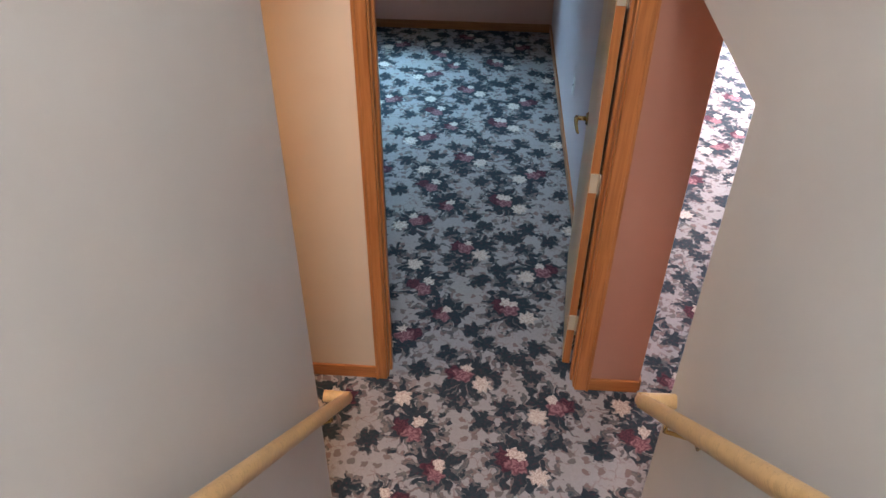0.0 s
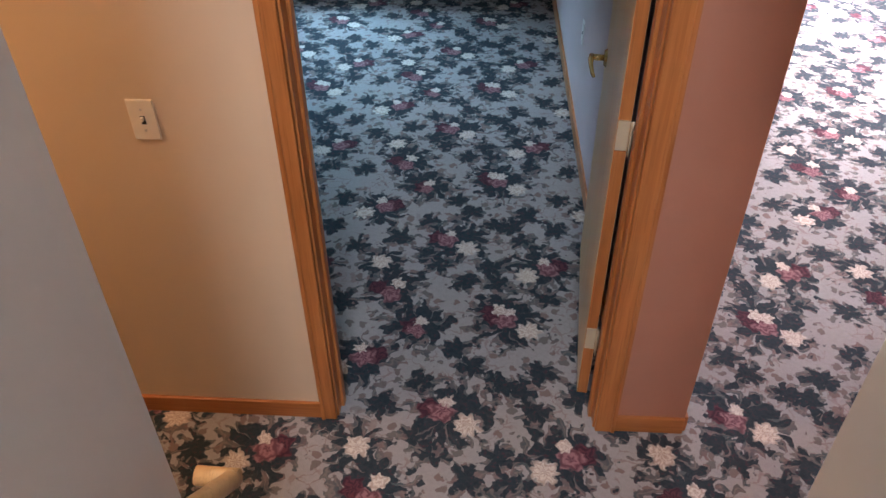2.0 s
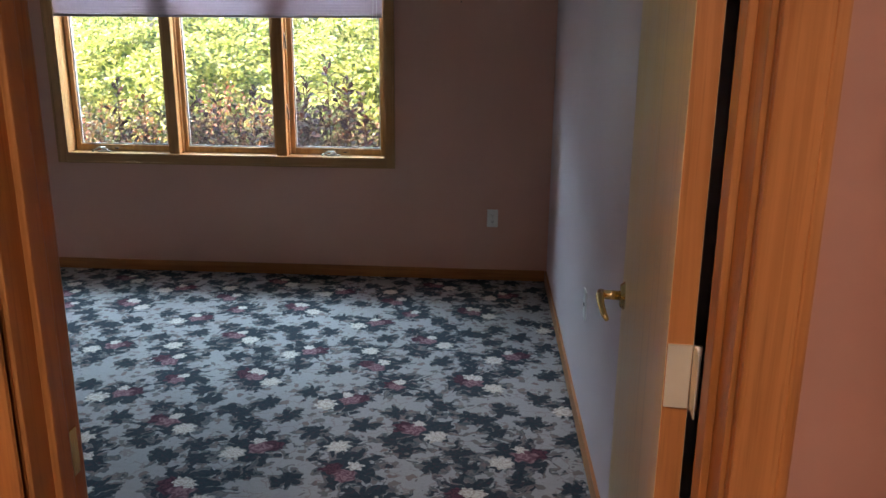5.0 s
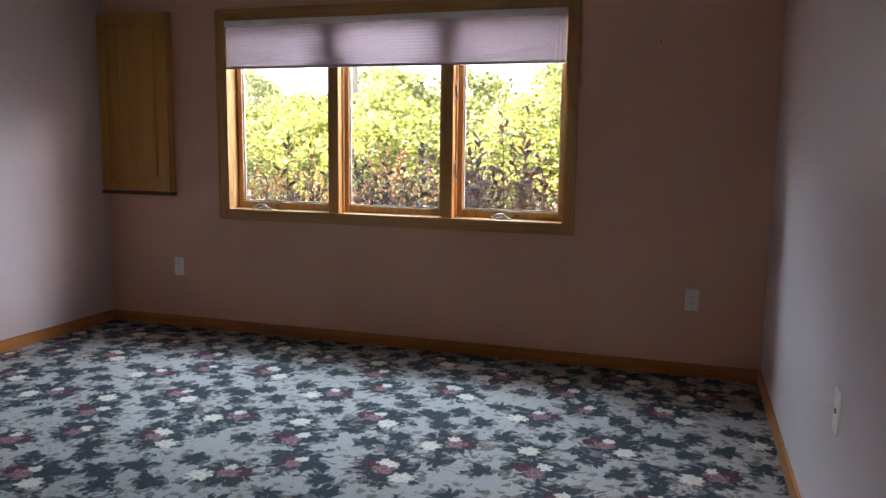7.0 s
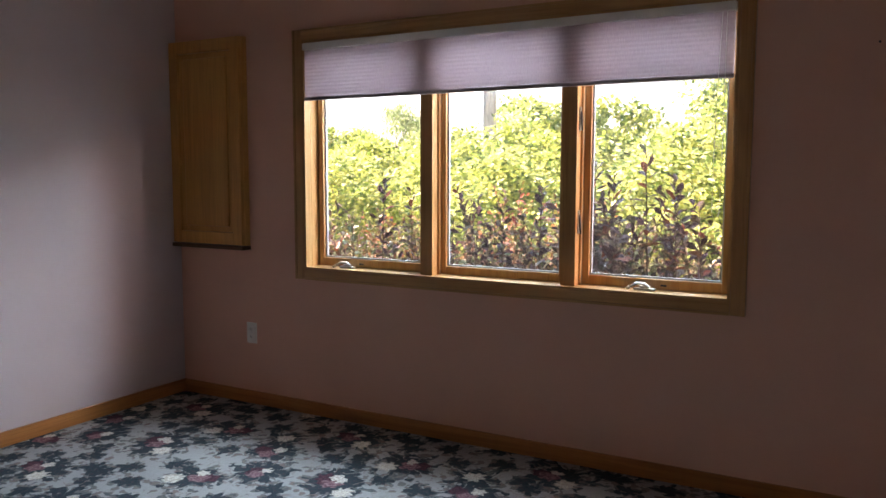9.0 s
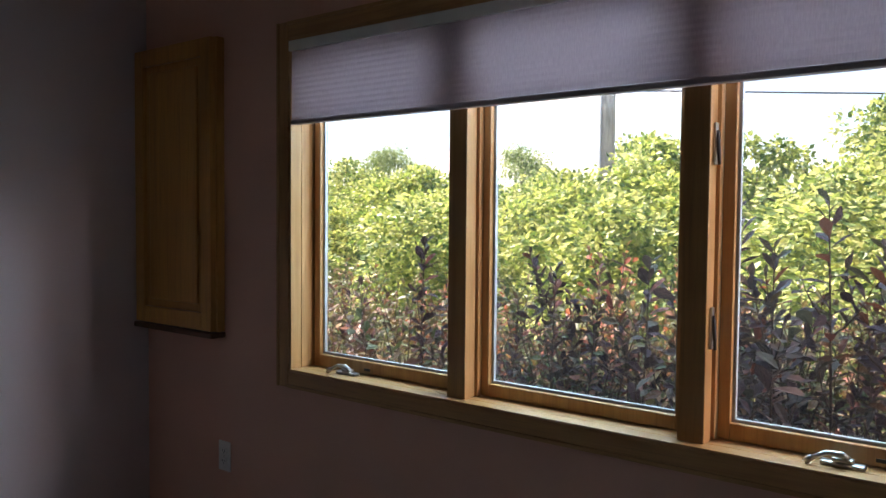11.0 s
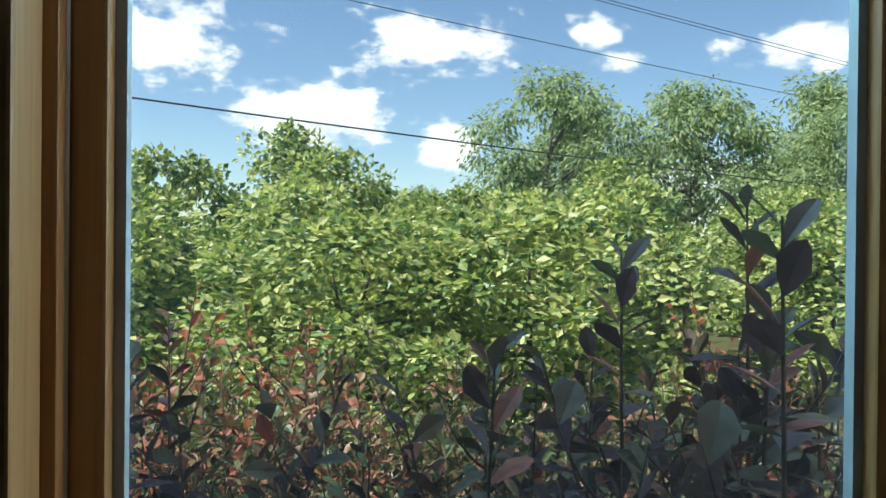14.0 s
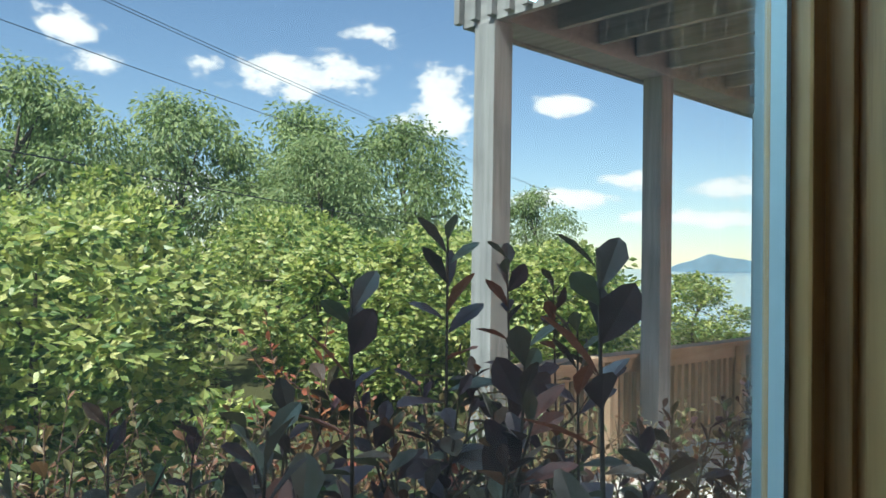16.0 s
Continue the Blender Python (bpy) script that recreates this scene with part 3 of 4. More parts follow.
plate("light_switch", "almond toggle light switch on the cream hall wall", "light switch", (-0.772, 0.0, 1.152), 0, PLATE, "switch")
plate("wall_outlet", "white duplex outlet on the mauve window wall", "wall outlet", (0.178, NY, 0.410), 0, PLATE_W, "outlet")
plate("wall_outlet", "white duplex outlet on the mauve wall under the cabinet", "wall outlet", (-2.982, NY, 0.395), 0, PLATE_W, "outlet")
plate("cable_jack", "white cable jack plate on the lilac side wall", "wall plate", (east(2.03), 2.03, 0.52), -90, PLATE_W, "jack")
plate("wall_outlet", "white duplex outlet on the lilac side wall by the door", "wall outlet", (east(0.93), 0.93, 0.65), -90, PLATE_W, "outlet")

# handrails with returns to the wall
SLOPE = 0.93


def handrail(x, wall, y0, z0):
    s = 1 if wall > x else -1
    ob = empty("handrail", "round beech handrail fixed to the stair wall", "handrail", (wall, y0, z0), group="stair handrails")
    d = Vector((0, -1, SLOPE)).normalized()
    a = Vector((x - wall, 0.0, 0.0))
    end = a + d * 4.2
    part("rail", tube(bmesh.new(), [a - Vector((0, -0.004, 0)), a + d * 0.02, a + d * 2.0, end], 0.0205, 20), RAIL_W, ob, smooth=True)
    part("return", tube(bmesh.new(), [a + Vector((-s * 0.012, 0.0, 0.004)), a + Vector((s * 0.015, 0.002, 0.002)), Vector((0, 0.004, 0.002))], 0.0205, 20), RAIL_W, ob, "short return of the rail into the wall", smooth=True)
    for k in (0.28, 1.6, 2.9):
        c = a + d * k
        br = part("bracket", tube(bmesh.new(), [c + Vector((0, 0, -0.018)), c + Vector((0, 0, -0.05)), Vector((s * -0.03, c.y, c.z - 0.07)), Vector((0, c.y, c.z - 0.075))], 0.006, 8), BRASS, ob, "brass rail bracket", smooth=True)
        bm = bmesh.new()
        bmesh.ops.create_cone(bm, cap_ends=True, segments=20, radius1=0.026, radius2=0.022, depth=0.006, matrix=Matrix.Translation((-s * 0.003, c.y, c.z - 0.075)) @ Matrix.Rotation(radians(90), 4, "Y"))
        part("mounting_plate", bm, BRASS, br)


handrail(SLX + 0.075, SLX, -0.79, 0.78)
handrail(SRX - 0.085, SRX, -1.10, 1.215)

# ---- bedroom window ----
win = empty("window_1", "triple oak-trimmed window with a partly raised shade", "window", (0, 0, 0), kind="structure")
C = 0.057
CY0, CY1 = NY - 0.020, NY
for x0, x1 in ((WL - C, WL), (WR, WR + C)):
    bm = boxes((x0, x1, CY0, CY1, WB - C, WT + C), bevel=0.004)
    o = x0 if x0 < WL - 0.01 else x1 - 0.012
    box(bm, o, o + 0.012, CY0 - 0.005, CY1 - 0.001, WB - C, WT + C, 0.003)
    part("side_casing", bm, PINE_Z, win)
part("bottom_casing", box(boxes((WL, WR, CY0, CY1, WB - C, WB), bevel=0.004), WL, WR, CY0 - 0.005, CY1 - 0.001, WB - C, WB - C + 0.012, 0.003), PINE_X, win)
part("head_casing", box(boxes((WL, WR, CY0, CY1, WT, WT + C), bevel=0.004), WL, WR, CY0 - 0.005, CY1 - 0.001, WT + C - 0.012, WT + C, 0.003), PINE_X, win)
J = 0.012
YB = NY + 0.16
part("sill", boxes((WL, WR, CY0 + 0.003, NY + 0.030, WB - 0.001, WB + 0.008), (WL, WR, NY + 0.032, YB, WB - 0.001, WB + 0.008), bevel=0.0015), PINE_X, win)
part("head_liner", boxes((WL, WR, CY0 + 0.003, YB, WT - J, WT)), PINE_X, win)
for x0, x1 in ((WL, WL + J), (WR - J, WR)):
    part("side_liner", boxes((x0, x1, CY0 + 0.003, NY + 0.030, WB + 0.008, WT - J), (x0, x1, NY + 0.032, YB, WB + 0.008, WT - J), bevel=0.0015), PINE_Z, win)
M = ((-1.918, -1.852), (-1.211, -1.145))
for x0, x1 in M:
    bm = boxes((x0, x1, NY + 0.012, NY + 0.060, WB + 0.008, WT - J), bevel=0.003)
    box(bm, x0 + 0.004, x1 - 0.004, NY + 0.060, NY + 0.128, WB + 0.008, WT - J)
    box(bm, x0 - 0.007, x0 + 0.005, NY + 0.066, NY + 0.084, WB + 0.008, WT - J, 0.002)
    box(bm, x1 - 0.005, x1 + 0.007, NY + 0.066, NY + 0.084, WB + 0.008, WT - J, 0.002)
    part("mullion", bm, PINE_Z, win)
GY = 4.136


def sash(x0, x1, z0, z1, opening):
    """A glazed sash between the jambs; the casement ones stand a little deeper."""
    s = 0.030 if opening else 0.026
    y0, y1 = (NY + 0.086, NY + 0.126) if opening else (NY + 0.085, NY + 0.126)
    ob = part("sash", boxes((x0, x0 + s, y0, y1, z0, z1), (x1 - s, x1, y0, y1, z0, z1), (x0 + s, x1 - s, y0, y1, z0, z0 + s + 0.012), (x0 + s, x1 - s, y0, y1, z1 - s, z1), bevel=0.003), PINE_Z, win, "varnished sash frame")
    zb = z0 + s + 0.012
    part("glazing_bead", boxes((x0 + s, x0 + s + 0.008, GY - 0.014, GY - 0.002, zb, z1 - s), (x1 - s - 0.008, x1 - s, GY - 0.014, GY - 0.002, zb, z1 - s), (x0 + s + 0.008, x1 - s - 0.008, GY - 0.014, GY - 0.002, zb, zb + 0.008)), ALU, ob, "grey glazing gasket")
    pane = part("pane", boxes((x0 + s, x1 - s, GY, GY + 0.004, zb, z1 - s)), GLASS, ob, "clear dusty glass pane")
    pane.visible_shadow = False
    part("outer_stop", boxes((x0 - 0.004, x0 + s - 0.016, y1 + 0.002, y1 + 0.014, z0, z1), (x1 - s + 0.016, x1 + 0.004, y1 + 0.002, y1 + 0.014, z0, z1), (x0 + s - 0.016, x1 - s + 0.016, y1 + 0.002, y1 + 0.014, z0, z0 + s)), VINYL, ob, "weathered pale outer stop")
    return ob


sash(WL + J + 0.007, M[0][0] - 0.007, WB + 0.010, WT - J, True)
sash(M[0][1] + 0.007, M[1][0] - 0.007, WB + 0.010, WT - J, False)
sash(M[1][1] + 0.007, WR - J - 0.007, WB + 0.010, WT - J, True)


def crank(x):
    ob = empty("window_crank", "grey metal folding crank handle on the window sill", "window crank", (x, NY + 0.045, WB + 0.0085), group="window cranks")
    bm = boxes((-0.045, 0.045, -0.012, 0.014, 0.0, 0.010), bevel=0.004)
    box(bm, -0.022, 0.022, -0.010, 0.012, 0.010, 0.020, 0.005)
    part("housing", bm, NICKEL, ob)
    part("arm", tube(bmesh.new(), [(0.01, 0.0, 0.018), (0.0, -0.010, 0.028), (-0.03, -0.018, 0.030), (-0.06, -0.022, 0.014)], [0.007, 0.008, 0.006, 0.005], 10), NICKEL, ob, smooth=True)
    part("knob", tube(bmesh.new(), [(-0.058, -0.022, 0.016), (-0.072, -0.024, 0.004)], 0.007, 10), NICKEL, ob, smooth=True)
    part("slot_plate", boxes((0.060, 0.085, 0.018, 0.0215, 0.018, 0.026)), SLOT, ob)
    return ob


crank(-2.37)
crank(-0.85)
for z in (1.06, 1.50):
    lock = empty("sash_lock", "slim dark sash lock on the mullion side", "window lock", (M[1][1] + 0.0005, NY + 0.040, z), group="sash locks")
    part("lock_plate", boxes((0.0005, 0.006, -0.008, 0.010, -0.05, 0.05), bevel=0.002), NICKEL, lock)
    part("lock_lever", tube(bmesh.new(), [(0.006, 0.0, 0.03), (0.012, -0.003, -0.02), (0.016, -0.010, -0.05)], [0.005, 0.005, 0.004], 8), SLOT, lock, "dark lock lever", smooth=True)

# cellular shade
k = Mat("mauve_shade_fabric", 0.85)
tr = k.nt.nodes.new("ShaderNodeBsdfTranslucent")
mixs = k.nt.nodes.new("ShaderNodeMixShader")
fc = k.ramp(k.noise(k.coords((300, 300, 40)), 1.0, 3), (0.3, (0.44, 0.35, 0.36)), (0.7, (0.52, 0.42, 0.43)))
k.color(fc)
k.nt.links.new(fc, tr.inputs[0])
mixs.inputs[0].default_value = 0.45
k.nt.links.new(k.b.outputs[0], mixs.inputs[1])
k.nt.links.new(tr.outputs[0], mixs.inputs[2])
k.nt.links.new(mixs.outputs[0], k.nt.nodes["Material Output"].inputs[0])
SHADE = k.m
blind = empty("cellular_shade", "mauve pleated cellular shade drawn a third down", "window shade", (-1.535, NY - 0.010, WT - J))
BX0, BX1 = WL + J + 0.003 + 1.535, WR - J - 0.003 + 1.535
part("headrail", boxes((BX0, BX1, -0.022, 0.020, -0.036, -0.001), bevel=0.003), PLATE_W, blind, "white headrail")
bm = bmesh.new()
ZB = 1.650 - (WT - J)
n = 26
z = [-0.036 + (ZB + 0.036) * i / n for i in range(n + 1)]
for side in (-1, 1):
    cols = []
    for i, zz in enumerate(z):
        yy = side * (0.0103 if i % 2 else 0.0093)
        cols.append((bm.verts.new((BX0 + 0.004, yy, zz)), bm.verts.new((BX1 - 0.004, yy, zz))))
    for a, b in zip(cols, cols[1:]):
        bm.faces.new((a[0], a[1], b[1], b[0]))
part("fabric", bm, SHADE, blind, "mauve pleated fabric")
part("bottom_rail", boxes((BX0 + 0.003, BX1 - 0.003, -0.014, 0.014, ZB - 0.018, ZB - 0.001), bevel=0.004), plain("mauve_rail", (0.42, 0.34, 0.35), 0.5), blind, "mauve bottom rail")
cx = BX1 - 0.03
part("cord", tube(bmesh.new(), [(cx, -0.026, -0.03), (cx, -0.028, -0.45), (cx - 0.004, -0.03, -0.80), (cx - 0.018, -0.03, -0.835), (cx - 0.032, -0.03, -0.80), (cx - 0.03, -0.028, -0.45), (cx - 0.016, -0.026, -0.03)], 0.0013, 6), CORD, blind, "white looped pull cord", smooth=True)

# shallow wall cabinet with a raised-panel door
cab = empty("wall_cabinet", "shallow maple wall cabinet with a raised-panel door", "cabinet", (-3.243, NY, 1.45))
X0, X1, Z0, Z1 = -0.262, 0.262, -0.575, 0.535
D = 0.035
part("body", boxes((X0, X1, -D, 0.0, Z0, Z1), bevel=0.003), CAB_Z, cab)
dr = part("cabinet_door", boxes((X0 + 0.004, X0 + 0.066, -D - 0.026, -D - 0.001, Z0 + 0.004, Z1 - 0.004), (X1 - 0.066, X1 - 0.004, -D - 0.026, -D - 0.001, Z0 + 0.004, Z1 - 0.004), (X0 + 0.066, X1 - 0.066, -D - 0.026, -D - 0.001, Z0 + 0.004, Z0 + 0.07), (X0 + 0.066, X1 - 0.066, -D - 0.026, -D - 0.001, Z1 - 0.07, Z1 - 0.004), bevel=0.003), CAB_Z, cab)
bm = boxes((X0 + 0.067, X1 - 0.067, -D - 0.009, -D - 0.001, Z0 + 0.071, Z1 - 0.071))
box(bm, X0 + 0.10, X1 - 0.10, -D - 0.022, -D - 0.009, Z0 + 0.10, Z1 - 0.10, 0.010)
part("raised_panel", bm, CAB_Z, dr)
part("lower_edge", boxes((X0 - 0.004, X1 + 0.004, -D - 0.032, 0.0, Z0 - 0.022, Z0 - 0.001), bevel=0.004), plain("dark_stained_edge", (0.12, 0.05, 0.02), 0.5), cab, "dark stained lower edge")
bm = bmesh.new()
bmesh.ops.create_cone(bm, cap_ends=True, segments=8, radius1=0.0045, radius2=0.003, depth=0.006, matrix=Matrix.Translation((-0.04, NY - 0.003, 1.73)) @ Matrix.Rotation(radians(90), 4, "X"))
solid("picture_nail", bm, SLOT, "small dark nail in the mauve wall", "nail", kind="")

# ---- sliding door of the family room ----
pd = empty("door_2", "oak-framed sliding glass door to the deck", "sliding door", (0, 0, 0), kind="structure")
for x0, x1 in ((PL - 0.06, PL), (PR, PR + 0.06)):
    part("side_casing", boxes((x0, x1, CY0, NY, 0, PT + 0.06), bevel=0.004), PINE_Z, pd)
part("head_casing", boxes((PL, PR, CY0, NY, PT, PT + 0.06), bevel=0.004), PINE_X, pd)
part("threshold", boxes((PL, PR, CY0 - 0.01, YB, 0.001, 0.045), bevel=0.004), PINE_X, pd)
mid = (PL + PR) / 2
for x0, x1, y0 in ((PL, mid + 0.05, NY + 0.01), (mid - 0.05, PR, NY + 0.07)):
    p = part("door_panel", boxes((x0, x0 + 0.09, y0, y0 + 0.045, 0.046, PT), (x1 - 0.09, x1, y0, y0 + 0.045, 0.046, PT), (x0 + 0.09, x1 - 0.09, y0, y0 + 0.045, 0.046, 0.16), (x0 + 0.09, x1 - 0.09, y0, y0 + 0.045, PT - 0.09, PT), bevel=0.003), PINE_Z, pd)
    gl = part("pane", boxes((x0 + 0.09, x1 - 0.09, y0 + 0.018, y0 + 0.024, 0.16, PT - 0.09)), GLASS, p, "clear glass pane")
    gl.visible_shadow = False

# ---- outdoors ----
GZ = -0.15


def leaf_material(name, stops, trans=0.4, rough=0.55, spec=0.35):
    """Leaves that differ one by one, half of their light shining through."""
    k = Mat(name, rough, spec=spec)
    geo = k.nt.nodes.new("ShaderNodeNewGeometry")
    n = k.noise(k.coords(kind="Object"), 2.2, 3)
    f = k.math("ADD", k.math("MULTIPLY", geo.outputs["Random Per Island"], 0.75), k.math("MULTIPLY", n, 0.3))
    c = k.ramp(f, *stops)
    vein = k.noise(k.coords((60, 60, 60)), 1.0, 3)
    c = k.mix(k.step(vein, 0.45, 0.7, 0.0, 0.3), c, (0.02, 0.02, 0.012))
    k.color(c)
    t = k.nt.nodes.new("ShaderNodeBsdfTranslucent")
    bright = k.mix(1.0, c, (1.15, 1.2, 0.8), "MULTIPLY")
    k.nt.links.new(bright, t.inputs[0])
    mx = k.nt.nodes.new("ShaderNodeMixShader")
    mx.inputs[0].default_value = trans
    k.nt.links.new(k.b.outputs[0], mx.inputs[1])
    k.nt.links.new(t.outputs[0], mx.inputs[2])
    k.nt.links.new(mx.outputs[0], k.nt.nodes["Material Output"].inputs[0])
    return k.m


def bark(name, a, b, scale=14):
    k = Mat(name, 0.9, spec=0.2)
    n = k.noise(k.coords((scale, scale, scale * 0.15)), 1.0, 6, 0.65)
    k.color(k.ramp(n, (0.3, a), (0.7, b)))
    k.bump(n, 0.6, 0.01)
    return k.m


def deck_wood(name, a, b, axis):
    k = Mat(name, 0.8, spec=0.25)
    s = [30, 30, 30]
    s[axis] = 1.5
    n = k.noise(k.coords(tuple(s)), 1.0, 6, 0.6)
    big = k.noise(k.coords(), 3.0, 3)
    c = k.ramp(n, (0.3, a), (0.7, b))
    k.color(k.mix(k.step(big, 0.4, 0.7, 0, 0.35), c, tuple(x * 0.55 for x in a)))
    k.bump(n, 0.3, 0.002)
    return k.m


PURPLE = leaf_material("purple_shrub_leaf", ((0.0, (0.036, 0.016, 0.024)), (0.45, (0.060, 0.030, 0.034)), (0.72, (0.075, 0.066, 0.042)), (0.9, (0.20, 0.05, 0.034))), 0.25, 0.5, 0.15)
MIXED = leaf_material("bronze_green_shrub_leaf", ((0.0, (0.05, 0.075, 0.035)), (0.4, (0.10, 0.13, 0.055)), (0.62, (0.17, 0.14, 0.065)), (0.82, (0.22, 0.09, 0.06)), (1.0, (0.34, 0.28, 0.13))), 0.3, 0.42)
RUSSET = leaf_material("russet_shrub_leaf", ((0.0, (0.10, 0.09, 0.04)), (0.4, (0.28, 0.09, 0.055)), (0.75, (0.40, 0.13, 0.08)), (1.0, (0.42, 0.28, 0.10))), 0.4, 0.45)
SUMAC = leaf_material("green_thicket_leaf", ((0.0, (0.045, 0.095, 0.030)), (0.3, (0.14, 0.22, 0.065)), (0.58, (0.38, 0.44, 0.14)), (1.0, (0.70, 0.67, 0.29))), 0.42, 0.40)
WILLOW = leaf_material("grey_green_willow_leaf", ((0.0, (0.09, 0.14, 0.055)), (0.5, (0.25, 0.33, 0.14)), (1.0, (0.46, 0.50, 0.24))), 0.4)
TWIG = bark("brown_twig", (0.05, 0.03, 0.022), (0.12, 0.08, 0.055))
BARK = bark("grey_bark", (0.07, 0.055, 0.045), (0.18, 0.15, 0.12))
POLE_W = bark("bleached_pole_wood", (0.34, 0.31, 0.28), (0.62, 0.58, 0.53), 20)
DECK_Z = deck_wood("grey_deck_post", (0.19, 0.20, 0.20), (0.34, 0.35, 0.345), 2)
DECK_Y = deck_wood("grey_deck_joist", (0.19, 0.20, 0.20), (0.34, 0.35, 0.345), 1)
DECK_X = deck_wood("tan_fence_rail", (0.30, 0.21, 0.14), (0.46, 0.34, 0.24), 0)
FENCE_Z = deck_wood("tan_fence_slat", (0.28, 0.20, 0.13), (0.44, 0.33, 0.23), 2)
STEEL = plain("galvanised_steel", (0.50, 0.52, 0.53), 0.45, 0.6)
WIRE = plain("black_cable", (0.03, 0.03, 0.03), 0.6)


def leaf_mesh(name, mat, P, D, N, length, width, shape="plain"):
    """Leaves at the points P that grow along D with the upper face towards N. The mesh holds them all."""
    P, D, N = (np.asarray(a, float) for a in (P, D, N))
    length, width = np.asarray(length, float)[:, None], np.asarray(width, float)[:, None]
    D = D / np.linalg.norm(D, axis=1, keepdims=True)
    S = np.cross(D, N)
    S /= np.linalg.norm(S, axis=1, keepdims=True) + 1e-9
    U = np.cross(S, D)
    if shape == "plain":
        prof = [(0.0, 0, 0), (0.45, -0.5, 0.10), (1.0, 0, -0.12), (0.45, 0.5, 0.10)]
        faces = [(0, 2, 1), (0, 3, 2)]
    else:
        prof = [(0.0, 0, 0), (0.30, -0.30, 0.10), (0.62, -0.50, 0.10), (0.90, -0.26, -0.03), (1.0, 0, -0.12), (0.90, 0.26, -0.03), (0.62, 0.50, 0.10), (0.30, 0.30, 0.10), (0.35, 0, 0.0), (0.70, 0, -0.02)]
        faces = [(0, 8, 1), (1, 8, 9, 2), (2, 9, 3), (3, 9, 4), (4, 9, 5), (5, 9, 6), (6, 9, 8, 7), (7, 8, 0)]
    k = len(prof)
    V = np.empty((len(P), k, 3))
    for j, (a, b, c) in enumerate(prof):
        V[:, j] = P + D * length * a + S * width * b + U * width * c
    F = [tuple(i * k + v for v in f) for i in range(len(P)) for f in faces]
    me = bpy.data.meshes.new(name)
    me.from_pydata(V.reshape(-1, 3).tolist(), [], F)
    me.materials.append(mat)
    return me


def sub(name, me, parent, label="", kind=""):
    ob = new(name, me)
    ob.parent = parent
    return tagged(ob, label, kind=kind)


def make_shrub(rng, height, spread, stems, mat, leaf_len, step, at, label, side=3):
    """Arching twigs with side shoots, set with broad leaves that stand out from the twig and fold up at its tip."""
    ob = empty("shrub", label, "shrub", at, group="hedge under the window")
    bm = bmesh.new()
    P, D, N, Ln, Wd = [], [], [], [], []

    def twig(p0, p1, p2, thick, first):
        def at_t(t):
            return p0 * (1 - t) ** 2 + p1 * 2 * t * (1 - t) + p2 * t * t

        tube(bm, [at_t(t) for t in (0, 0.25, 0.5, 0.75, 1.0)], [thick, thick * 0.8, thick * 0.6, thick * 0.4, thick * 0.2], 5)
        span = (p2 - p0).length
        n = max(3, int(span * (1 - first) / step))
        for i in range(n):
            t = first + (1 - first) * (i + rng.random()) / n
            p = at_t(t)
            along = (at_t(min(1, t + 0.05)) - at_t(t - 0.05)).normalized()
            ang = i * 2.4 + rng.uniform(-0.6, 0.6)
            u = along.orthogonal().normalized()
            w = along.cross(u)
            out = u * math.cos(ang) + w * math.sin(ang)
            rise = rng.uniform(0.0, 1.0) + 1.1 * max(0.0, t - 0.8) / 0.2
            d = (out + along * rise + Vector((0, 0, rng.uniform(-0.45, 0.1)))).normalized()
            big = leaf_len * rng.uniform(0.55, 1.2) * (1.0 if t < 0.92 else 0.8)
            P.append(p), D.append(d), N.append(along + Vector((rng.uniform(-0.8, 0.8), rng.uniform(-0.8, 0.8), rng.uniform(-0.2, 0.8))))
            Ln.append(big), Wd.append(big * rng.uniform(0.40, 0.62))
        return at_t

    for _ in range(stems):
        a, r = rng.uniform(0, 6.28), spread * math.sqrt(rng.uniform(0.02, 1.0))
        h = height * (rng.uniform(0.62, 1.0) if stems > 1 else 1.0)
        lean = Vector((math.cos(a), math.sin(a), 0)) * r
        bend = Vector((rng.uniform(-0.4, 0.4), rng.uniform(-0.4, 0.4), 0)) * spread
        at_t = twig(lean * 0.3, lean * 0.5 + bend + Vector((0, 0, h * 0.6)), lean * 1.15 + bend * 0.5 + Vector((0, 0, h)), 0.008, 0.2)
        for _ in range(side):
            p = at_t(rng.uniform(0.35, 0.85))
            b = rng.uniform(0, 6.28)
            reach = rng.uniform(0.10, 0.24) * height
            q = Vector((math.cos(b), math.sin(b), 0)) * reach * rng.uniform(0.4, 0.8)
            twig(p, p + q * 0.7 + Vector((0, 0, reach * 0.3)), p + q + Vector((0, 0, reach * rng.uniform(0.5, 1.0))), 0.004, 0.25)
    sub("stems", finish(bm, "stems", TWIG), ob)
    sub("leaves", leaf_mesh("leaves", mat, P, D, N, Ln, Wd, "round"), ob, kind="stuff")
    return ob


